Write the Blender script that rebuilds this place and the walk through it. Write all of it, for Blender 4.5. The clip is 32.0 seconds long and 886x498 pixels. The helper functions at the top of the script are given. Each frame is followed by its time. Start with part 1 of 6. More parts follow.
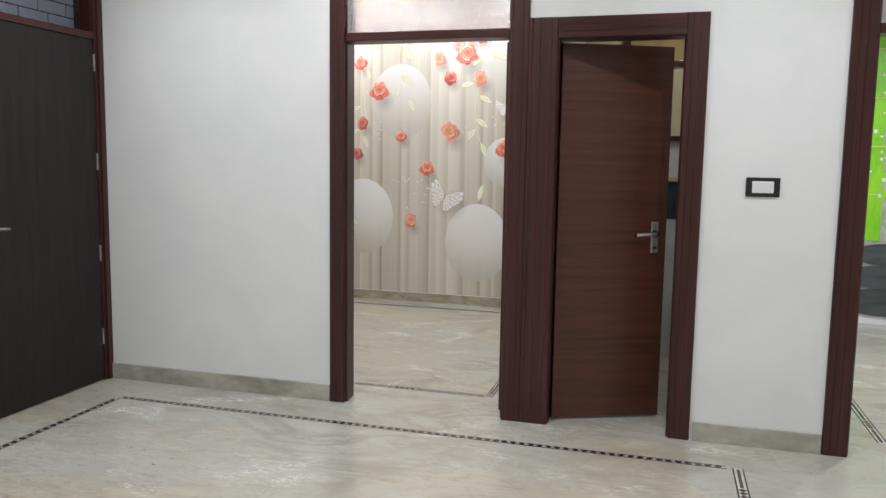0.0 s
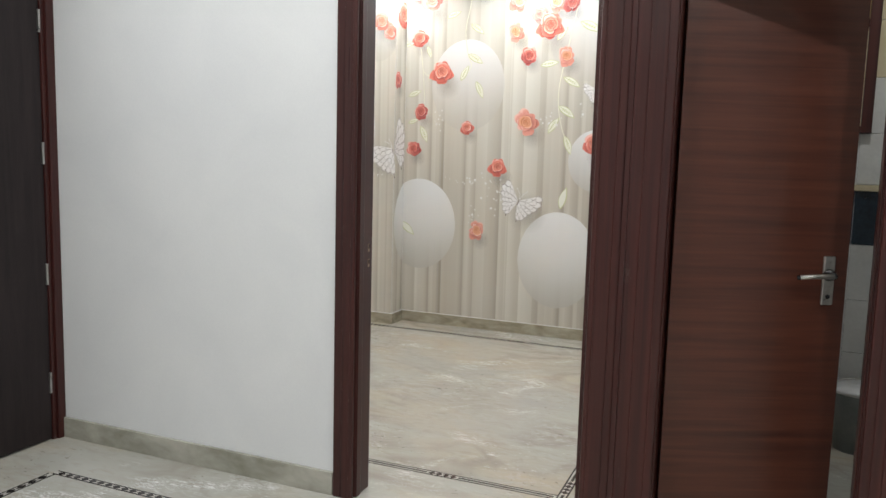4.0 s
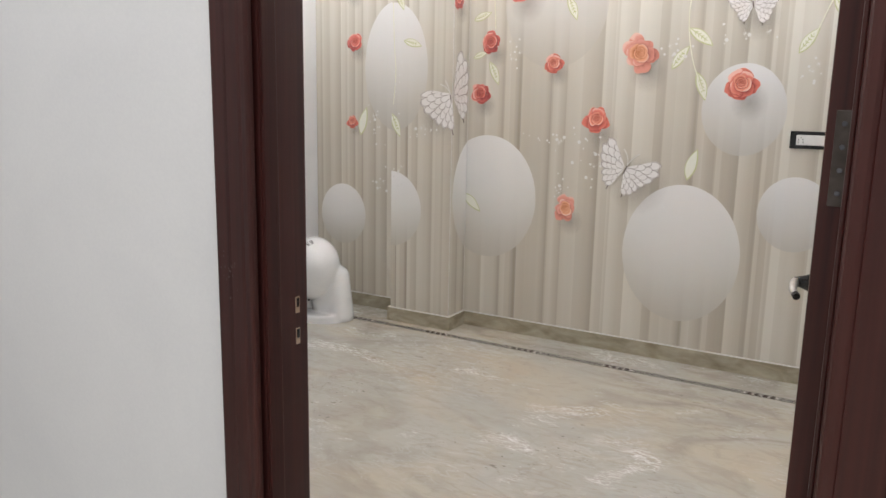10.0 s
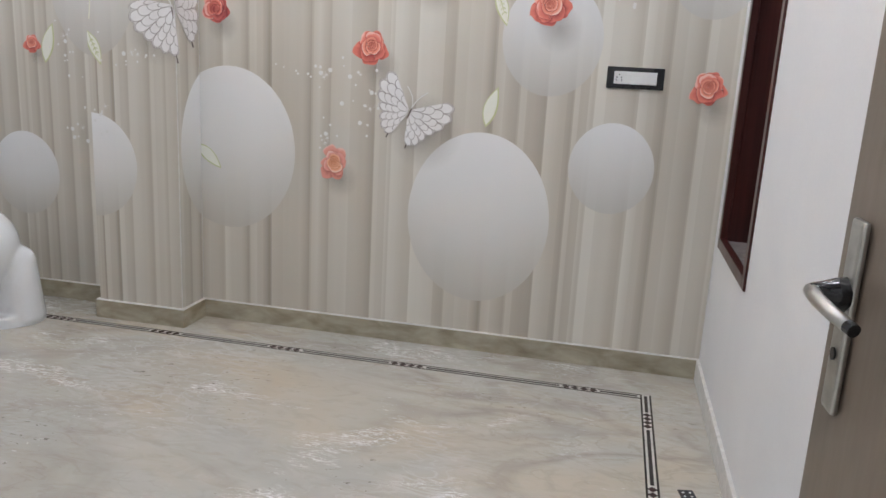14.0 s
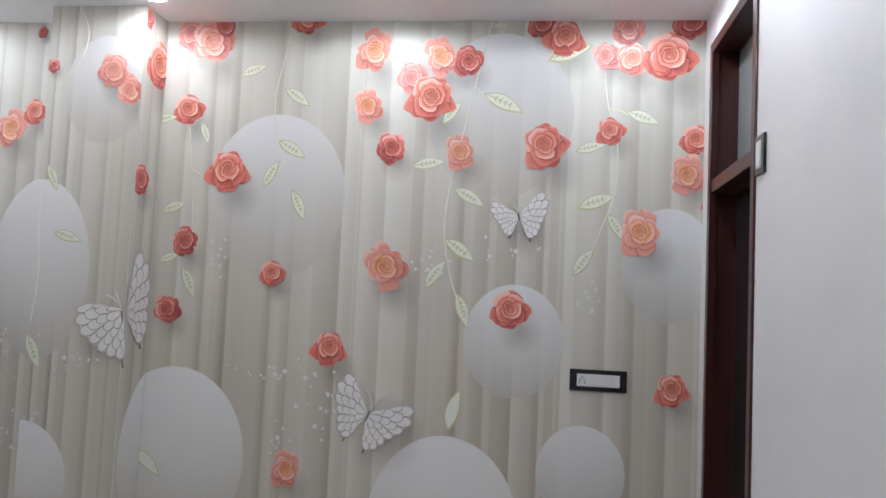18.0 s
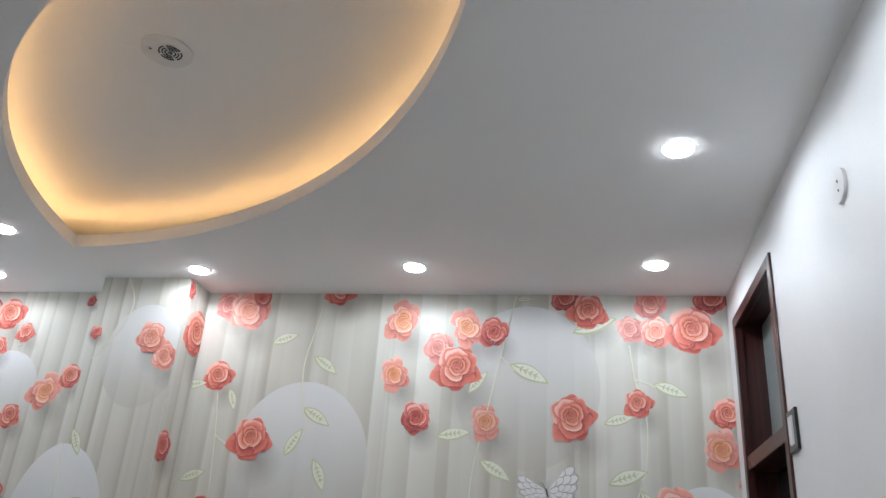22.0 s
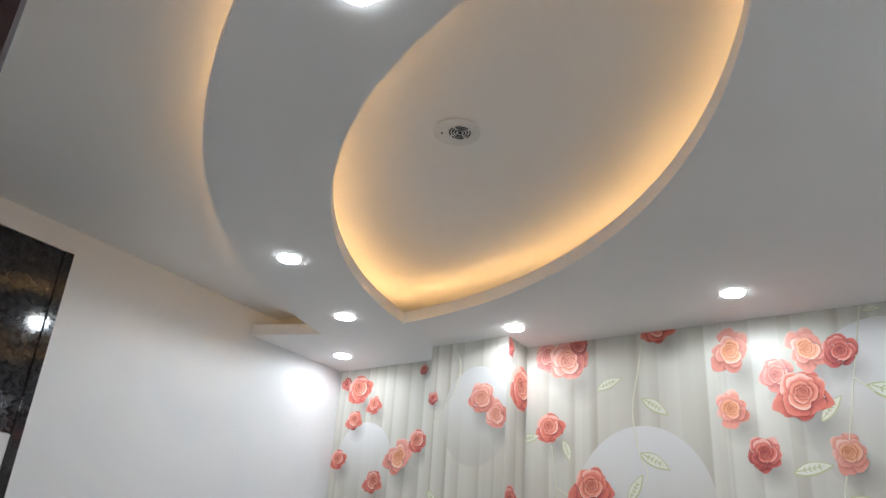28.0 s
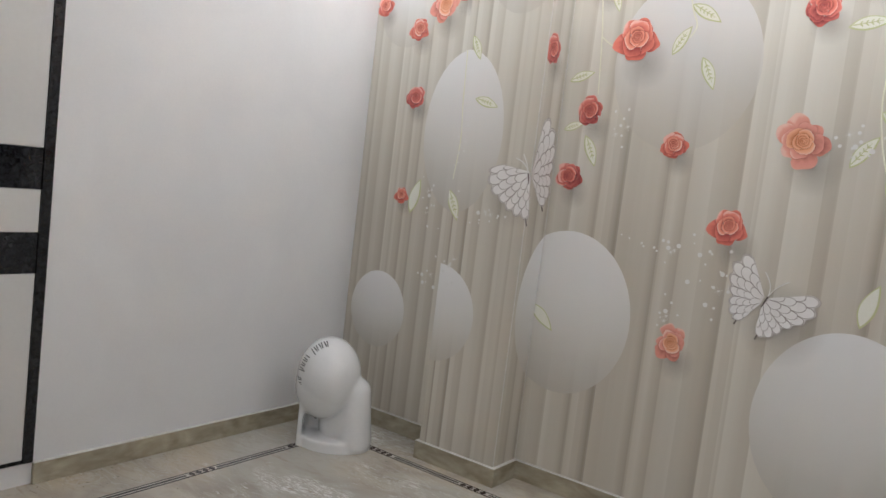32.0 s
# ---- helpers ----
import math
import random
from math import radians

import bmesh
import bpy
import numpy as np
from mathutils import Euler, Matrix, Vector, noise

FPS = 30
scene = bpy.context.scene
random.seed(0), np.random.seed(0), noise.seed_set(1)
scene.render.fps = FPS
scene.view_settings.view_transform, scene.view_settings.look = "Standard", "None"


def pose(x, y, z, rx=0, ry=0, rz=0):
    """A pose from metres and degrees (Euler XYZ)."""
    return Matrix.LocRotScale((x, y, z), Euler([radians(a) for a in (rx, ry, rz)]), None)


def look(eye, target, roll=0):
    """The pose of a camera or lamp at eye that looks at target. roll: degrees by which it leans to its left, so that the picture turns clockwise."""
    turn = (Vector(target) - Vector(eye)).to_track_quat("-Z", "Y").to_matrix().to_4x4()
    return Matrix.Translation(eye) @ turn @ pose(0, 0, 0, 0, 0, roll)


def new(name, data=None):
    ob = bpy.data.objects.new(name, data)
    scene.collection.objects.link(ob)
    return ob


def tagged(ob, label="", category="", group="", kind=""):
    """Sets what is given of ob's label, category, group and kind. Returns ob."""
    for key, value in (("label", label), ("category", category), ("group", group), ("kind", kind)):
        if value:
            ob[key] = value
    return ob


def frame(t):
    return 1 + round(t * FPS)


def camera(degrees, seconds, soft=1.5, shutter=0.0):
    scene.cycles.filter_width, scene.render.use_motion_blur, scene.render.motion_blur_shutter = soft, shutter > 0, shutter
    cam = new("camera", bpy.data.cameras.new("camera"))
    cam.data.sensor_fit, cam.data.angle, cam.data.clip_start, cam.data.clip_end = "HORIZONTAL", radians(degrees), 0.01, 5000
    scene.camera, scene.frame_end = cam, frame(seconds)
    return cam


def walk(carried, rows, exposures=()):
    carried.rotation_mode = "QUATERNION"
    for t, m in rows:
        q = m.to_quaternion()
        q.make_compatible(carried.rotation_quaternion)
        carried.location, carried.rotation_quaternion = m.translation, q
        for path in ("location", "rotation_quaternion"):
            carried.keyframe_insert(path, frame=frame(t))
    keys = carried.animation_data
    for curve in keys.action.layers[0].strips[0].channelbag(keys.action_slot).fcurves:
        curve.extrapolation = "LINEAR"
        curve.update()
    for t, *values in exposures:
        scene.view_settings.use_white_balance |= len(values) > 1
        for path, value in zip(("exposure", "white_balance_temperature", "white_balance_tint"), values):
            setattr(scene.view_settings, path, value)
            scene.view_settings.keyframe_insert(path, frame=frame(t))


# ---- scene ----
cam = camera(59.6, 32.0)
PATH = [
    (0, (0.238, -0.537, 1.397), (-0.309, 1.373, 1.171), 0.9),
    (0.5, (0.249, -0.327, 1.434), (-0.408, 1.562, 1.387), 1.3),
    (1, (0.251, -0.163, 1.408), (-0.426, 1.713, 1.268), 2.0),
    (1.5, (0.209, 0.004, 1.386), (-0.423, 1.889, 1.162), 1.5),
    (2, (0.086, 0.202, 1.414), (-0.527, 2.098, 1.25), 0.8),
    (2.5, (0.016, 0.31, 1.398), (-0.599, 2.199, 1.172), 1.7),
    (3, (-0.004, 0.495, 1.404), (-0.719, 2.349, 1.176), 0.4),
    (3.5, (0.004, 0.699, 1.384), (-0.766, 2.532, 1.164), 1.6),
    (5.5, (-0.198, 1.194, 1.436), (-0.907, 3.037, 1.12), 1.3),
    (6, (-0.188, 1.393, 1.444), (-1.021, 3.193, 1.183), 1.5),
    (6.5, (-0.166, 1.556, 1.441), (-1.025, 3.34, 1.16), 1.0),
    (7, (-0.2, 1.653, 1.425), (-1.043, 3.438, 1.1), 1.1),
    (7.5, (-0.325, 1.83, 1.431), (-1.095, 3.653, 1.147), 2.3),
    (8, (-0.424, 1.971, 1.427), (-1.196, 3.794, 1.142), 1.6),
    (8.5, (-0.462, 2.059, 1.418), (-1.257, 3.863, 1.085), 1.0),
    (9, (-0.475, 2.223, 1.428), (-1.363, 3.993, 1.149), 1.3),
    (9.5, (-0.497, 2.393, 1.422), (-1.454, 4.125, 1.131), 2.0),
    (10, (-0.529, 2.492, 1.409), (-1.518, 4.189, 1.033), 1.1),
    (10.5, (-0.661, 2.645, 1.397), (-1.564, 4.392, 1.037), 2.5),
    (11, (-0.783, 2.77, 1.394), (-1.573, 4.559, 0.973), 3.6),
    (11.5, (-0.808, 2.854, 1.359), (-1.573, 4.646, 0.906), 4.9),
    (12, (-0.816, 3.008, 1.378), (-1.644, 4.765, 0.904), 2.7),
    (12.5, (-0.809, 3.16, 1.353), (-1.641, 4.914, 0.871), 2.2),
    (13, (-0.798, 3.247, 1.337), (-1.604, 4.999, 0.807), 2.6),
    (13.5, (-0.862, 3.33, 1.258), (-1.452, 5.17, 0.744), 2.8),
    (15.5, (-1.123, 3.564, 1.368), (-1.377, 5.53, 1.098), 3.9),
    (16, (-1.156, 3.542, 1.44), (-1.4, 5.517, 1.246), 3.6),
    (16.5, (-1.191, 3.511, 1.417), (-1.407, 5.499, 1.365), 3.4),
    (17, (-1.161, 3.515, 1.439), (-1.427, 5.496, 1.49), 2.8),
    (17.5, (-1.139, 3.511, 1.508), (-1.435, 5.488, 1.583), 2.4),
    (18, (-1.116, 3.516, 1.537), (-1.382, 5.493, 1.676), 2.6),
    (18.5, (-1.108, 3.536, 1.517), (-1.387, 5.504, 1.741), 2.7),
    (19, (-1.101, 3.545, 1.48), (-1.433, 5.497, 1.768), 2.7),
    (19.5, (-1.095, 3.544, 1.486), (-1.453, 5.475, 1.867), 3.5),
    (20, (-1.084, 3.547, 1.501), (-1.459, 5.458, 1.959), 4.0),
    (20.5, (-1.087, 3.534, 1.501), (-1.458, 5.421, 2.051), 4.4),
    (21, (-1.093, 3.527, 1.506), (-1.436, 5.386, 2.156), 4.3),
    (21.5, (-1.08, 3.519, 1.53), (-1.429, 5.346, 2.263), 4.1),
    (22, (-1.085, 3.515, 1.539), (-1.445, 5.313, 2.338), 4.3),
    (22.5, (-1.089, 3.514, 1.546), (-1.445, 5.268, 2.437), 4.5),
    (23, (-1.089, 3.509, 1.553), (-1.489, 5.202, 2.54), 5.2),
    (23.5, (-1.084, 3.498, 1.564), (-1.47, 5.151, 2.622), 5.2),
    (24, (-1.081, 3.484, 1.572), (-1.471, 5.091, 2.696), 5.7),
    (24.5, (-1.081, 3.481, 1.57), (-1.51, 5.073, 2.702), 5.7),
    (25, (-1.093, 3.478, 1.571), (-1.64, 5.055, 2.674), 5.1),
    (25.5, (-1.118, 3.484, 1.569), (-1.788, 5.048, 2.618), 3.7),
    (26, (-1.121, 3.498, 1.567), (-1.931, 5.002, 2.607), 2.7),
    (26.5, (-1.124, 3.491, 1.575), (-2.044, 4.94, 2.601), 2.5),
    (28.5, (-1.137, 3.494, 1.556), (-2.206, 5.014, 2.296), 3.9),
    (29, (-1.148, 3.508, 1.537), (-2.253, 5.054, 2.16), 3.9),
    (29.5, (-1.158, 3.52, 1.523), (-2.302, 5.087, 2.007), 4.0),
    (30, (-1.148, 3.51, 1.495), (-2.304, 5.102, 1.853), 4.3),
    (30.5, (-1.133, 3.516, 1.468), (-2.27, 5.148, 1.683), 5.4),
    (31, (-1.092, 3.54, 1.46), (-2.248, 5.171, 1.542), 6.3),
    (31.5, (-1.074, 3.548, 1.41), (-2.246, 5.168, 1.374), 6.9),
    (32, (-1.108, 3.535, 1.388), (-2.272, 5.151, 1.201), 6.9),
]
EXPOSURES = [(0, 0.66, 6600, 10), (1, 0.66, 6590, 9), (3, 0.76, 6600, 8), (7, 0.64, 6700, 10), (11, 0.66, 6750, 13), (12, 0.76, 6380, 13), (13, 0.66, 6250, 13), (16, 0.42, 6080, 12), (17, 0.10, 6030, 13), (18, -0.06, 6030, 12.5), (19, -0.23, 6060, 11), (20, -0.34, 6050, 10), (22, -0.29, 6010, 9), (24, -0.14, 5960, 9), (26, -0.08, 6260, 8), (28.5, -0.28, 6130, 8), (29, -0.36, 6150, 8), (30, -0.54, 6300, 9), (31, -0.33, 6350, 9), (32, 0.16, 6520, 12)]
walk(cam, [(t, look(eye, target, roll)) for t, eye, target, roll in PATH], EXPOSURES)

# ---- world and lights ----
world = bpy.data.worlds.new("world")
scene.world = world
world.use_nodes = True
world.node_tree.nodes["Background"].inputs["Color"].default_value = (0.5, 0.6, 0.75, 1)
world.node_tree.nodes["Background"].inputs["Strength"].default_value = 0.05

CEIL, SLAB, LIP = 2.745, 2.955, 0.055
HALL_Y, ROOM_Y, NORTH_Y = 3.495, 3.62, 6.735
WEST_X, EAST_X, HALL_WEST = -4.032, -0.497, -3.09
PIL_L, PIL_R, PIL_Y = -3.272, -2.843, 6.54
COOL, WARM = (0.93, 0.97, 1.0), (1.0, 0.56, 0.21)


def lamp(name, kind, watts, m, size=0.1, colour=COOL, spread=180):
    data = bpy.data.lights.new(name, kind)
    data.energy, data.color = watts, colour
    if kind == "AREA":
        data.shape, data.size, data.spread = "DISK", size, radians(spread)
    ob = new(name, data)
    ob.matrix_world = m
    return ob


# ---- materials ----
def mat(name, a, b, rough=0.5, scale=6.0, stretch=(1, 1, 1), metal=0.0, bump=0.0, fine=60.0, contrast=0.5, gloss=0.5, turn=(0, 0, 0), coat=0.0):
    """Two colours mixed by a broad and a fine noise, with roughness wear and fine relief."""
    m = bpy.data.materials.new(name)
    m.use_nodes = True
    n, l = m.node_tree.nodes, m.node_tree.links
    bsdf = n["Principled BSDF"]
    tc, mp = n.new("ShaderNodeTexCoord"), n.new("ShaderNodeMapping")
    mp.inputs["Scale"].default_value, mp.inputs["Rotation"].default_value = stretch, [radians(v) for v in turn]
    l.new(tc.outputs["Object"], mp.inputs["Vector"])
    big, small = n.new("ShaderNodeTexNoise"), n.new("ShaderNodeTexNoise")
    big.inputs["Scale"].default_value, small.inputs["Scale"].default_value = scale, fine
    big.inputs["Detail"].default_value, small.inputs["Detail"].default_value = 6, 3
    big.inputs["Distortion"].default_value = 0.6
    for t in (big, small):
        l.new(mp.outputs[0], t.inputs["Vector"])
    add = n.new("ShaderNodeMath")
    add.operation, add.inputs[1].default_value = "MULTIPLY_ADD", 0.35
    l.new(small.outputs["Fac"], add.inputs[0])
    l.new(big.outputs["Fac"], add.inputs[2])
    ramp = n.new("ShaderNodeValToRGB")
    ramp.color_ramp.elements[0].position, ramp.color_ramp.elements[1].position = 0.67 - contrast / 2, 0.67 + contrast / 2
    ramp.color_ramp.elements[0].color, ramp.color_ramp.elements[1].color = (*a, 1), (*b, 1)
    l.new(add.outputs[0], ramp.inputs[0])
    l.new(ramp.outputs[0], bsdf.inputs["Base Color"])
    rr = n.new("ShaderNodeMapRange")
    rr.inputs["To Min"].default_value, rr.inputs["To Max"].default_value = max(rough - 0.08, 0.02), min(rough + 0.1, 1)
    l.new(big.outputs["Fac"], rr.inputs["Value"])
    l.new(rr.outputs[0], bsdf.inputs["Roughness"])
    bsdf.inputs["Metallic"].default_value, bsdf.inputs["Specular IOR Level"].default_value = metal, gloss
    bsdf.inputs["Coat Weight"].default_value, bsdf.inputs["Coat Roughness"].default_value = coat, 0.08
    if bump:
        bp = n.new("ShaderNodeBump")
        bp.inputs["Strength"].default_value, bp.inputs["Distance"].default_value = bump, 0.002
        l.new(small.outputs["Fac"], bp.inputs["Height"])
        l.new(bp.outputs[0], bsdf.inputs["Normal"])
    return m


def glow(name, colour, strength):
    m = bpy.data.materials.new(name)
    m.use_nodes = True
    b = m.node_tree.nodes["Principled BSDF"]
    b.inputs["Base Color"].default_value = (0.9, 0.9, 0.9, 1)
    b.inputs["Emission Color"].default_value, b.inputs["Emission Strength"].default_value = (*colour, 1), strength
    return m


def ramp_print(name, stops, axis="y", rough=0.55, wobble=0.06, scale=5.0):
    """A printed gradient that runs over the piece's own UV map."""
    m = bpy.data.materials.new(name)
    m.use_nodes = True
    n, l = m.node_tree.nodes, m.node_tree.links
    uv, sep, ramp, noise_t = n.new("ShaderNodeUVMap"), n.new("ShaderNodeSeparateXYZ"), n.new("ShaderNodeValToRGB"), n.new("ShaderNodeTexNoise")
    noise_t.inputs["Scale"].default_value = scale
    l.new(uv.outputs[0], sep.inputs[0])
    l.new(uv.outputs[0], noise_t.inputs["Vector"])
    mad = n.new("ShaderNodeMath")
    mad.operation, mad.inputs[1].default_value = "MULTIPLY_ADD", wobble
    l.new(noise_t.outputs["Fac"], mad.inputs[0])
    l.new(sep.outputs[0 if axis == "x" else 1], mad.inputs[2])
    while len(ramp.color_ramp.elements) < len(stops):
        ramp.color_ramp.elements.new(0.5)
    for e, (p, c) in zip(ramp.color_ramp.elements, stops):
        e.position, e.color = p, (*c, 1)
    l.new(mad.outputs[0], ramp.inputs[0])
    b = n["Principled BSDF"]
    info, hsv = n.new("ShaderNodeObjectInfo"), n.new("ShaderNodeHueSaturation")
    vary = n.new("ShaderNodeMapRange")
    vary.inputs["To Min"].default_value, vary.inputs["To Max"].default_value = 0.9, 1.08
    l.new(info.outputs["Random"], vary.inputs["Value"])
    l.new(vary.outputs[0], hsv.inputs["Value"])
    l.new(ramp.outputs[0], hsv.inputs["Color"])
    l.new(hsv.outputs[0], b.inputs["Base Color"])
    b.inputs["Roughness"].default_value = rough
    return m


PAINT = mat("white_wall_paint", (0.735, 0.74, 0.755), (0.82, 0.82, 0.825), 0.55, 2.2, bump=0.12, fine=140, contrast=0.6)
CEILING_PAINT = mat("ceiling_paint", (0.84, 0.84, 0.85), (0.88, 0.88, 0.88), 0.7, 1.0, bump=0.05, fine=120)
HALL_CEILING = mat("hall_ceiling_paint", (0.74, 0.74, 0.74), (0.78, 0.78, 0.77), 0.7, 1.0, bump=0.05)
WOOD = mat("mahogany_frame", (0.0225, 0.0061, 0.0060), (0.070, 0.0174, 0.0143), 0.30, 9, (5, 5, 0.10), bump=0.06, fine=34, contrast=0.6, coat=0.07, gloss=0.38)
WOOD_H = mat("mahogany_head", (0.0225, 0.0061, 0.0060), (0.070, 0.0174, 0.0143), 0.30, 9, (0.10, 5, 5), bump=0.06, fine=34, contrast=0.6, coat=0.07, gloss=0.38)
LEAF_WOOD = mat("walnut_door", (0.042, 0.0128, 0.0085), (0.112, 0.0325, 0.0180), 0.34, 4, (0.30, 0.30, 9), bump=0.08, fine=22, contrast=0.7, coat=0.08)
DARK_DOOR = mat("dark_laminate_door", (0.014, 0.0104, 0.0110), (0.031, 0.0222, 0.0228), 0.5, 8, (3, 3, 0.25), bump=0.1, fine=60, gloss=0.25)
TAUPE_DOOR = mat("taupe_laminate_door", (0.10, 0.075, 0.055), (0.20, 0.155, 0.12), 0.35, 4, (1.5, 1.5, 0.3), bump=0.08, fine=40, coat=0.1)
SKIRT = mat("marble_skirting", (0.25, 0.215, 0.150), (0.50, 0.455, 0.355), 0.22, 6, (1, 1, 2.5), bump=0.04, fine=16, contrast=0.5, turn=(20, 30, 0))
SKIRT_HALL = mat("grey_marble_skirting", (0.26, 0.25, 0.20), (0.50, 0.48, 0.42), 0.22, 4, (1, 1, 2), fine=18, contrast=0.5)
BLACK_STONE = mat("black_inlay_stone", (0.012, 0.010, 0.010), (0.035, 0.028, 0.026), 0.2, 20)
RED_STONE = mat("maroon_inlay_stone", (0.035, 0.012, 0.012), (0.06, 0.022, 0.02), 0.2, 20)
WHITE_STONE = mat("white_inlay_stone", (0.50, 0.48, 0.44), (0.62, 0.60, 0.56), 0.2, 15)
STEEL = mat("brushed_steel", (0.42, 0.41, 0.39), (0.60, 0.59, 0.56), 0.3, 30, metal=1.0)
CHROME = mat("dark_chrome", (0.10, 0.10, 0.11), (0.16, 0.16, 0.17), 0.15, 20, metal=1.0)
HINGE = mat("dull_bronze_hinge", (0.07, 0.058, 0.05), (0.13, 0.11, 0.10), 0.4, 30, metal=0.7)
SCUFF = mat("pale_scuff", (0.050, 0.026, 0.024), (0.105, 0.070, 0.066), 0.6, 90)
RAW_WOOD = mat("raw_wood", (0.28, 0.19, 0.13), (0.42, 0.31, 0.24), 0.8, 40)
BLACK_PLASTIC = mat("black_switch_plate", (0.008, 0.008, 0.009), (0.016, 0.016, 0.018), 0.12, 15)
WHITE_PLASTIC = mat("white_switch_plastic", (0.72, 0.72, 0.72), (0.80, 0.80, 0.80), 0.3, 12)
CERAMIC = mat("white_ceramic", (0.78, 0.79, 0.80), (0.84, 0.85, 0.86), 0.11, 2, gloss=0.8, coat=0.5)
GRANITE = mat("black_speckled_laminate", (0.003, 0.003, 0.004), (0.026, 0.027, 0.030), 0.06, 55, fine=220, contrast=0.35, coat=0.15, gloss=0.4)
WARDROBE_WHITE = mat("white_gloss_laminate", (0.66, 0.655, 0.64), (0.72, 0.715, 0.70), 0.2, 2, coat=0.3)
DUSTY = mat("dusty_sill", (0.13, 0.11, 0.105), (0.25, 0.22, 0.215), 0.7, 12, bump=0.3)
GREY_INK = mat("grey_ink", (0.030, 0.030, 0.036), (0.060, 0.060, 0.068), 0.5, 20)
DARK_GLASS = mat("dark_window_glass", (0.010, 0.012, 0.013), (0.02, 0.022, 0.024), 0.12, 4, coat=0.5)
GREY_GLASS = mat("frosted_grey_glass", (0.16, 0.18, 0.18), (0.26, 0.28, 0.28), 0.4, 4)
BLUE_GLASS = mat("blue_grey_frosted_glass", (0.10, 0.115, 0.145), (0.17, 0.19, 0.23), 0.45, 5)
TILE_CREAM = mat("cream_wall_tile", (0.50, 0.42, 0.26), (0.60, 0.53, 0.38), 0.15, 4)
TILE_WHITE = mat("pale_wall_tile", (0.52, 0.52, 0.50), (0.66, 0.66, 0.64), 0.15, 4)
AMBER_PANE = mat("amber_frosted_glass", (0.30, 0.20, 0.07), (0.42, 0.30, 0.12), 0.3, 6)
TILE_BLACK = mat("black_border_tile", (0.006, 0.010, 0.016), (0.03, 0.05, 0.07), 0.1, 9)
DISC = glow("downlight_lens", (1.0, 0.99, 0.97), 40.0)
STRIP = glow("warm_led_strip", WARM, 22.0)


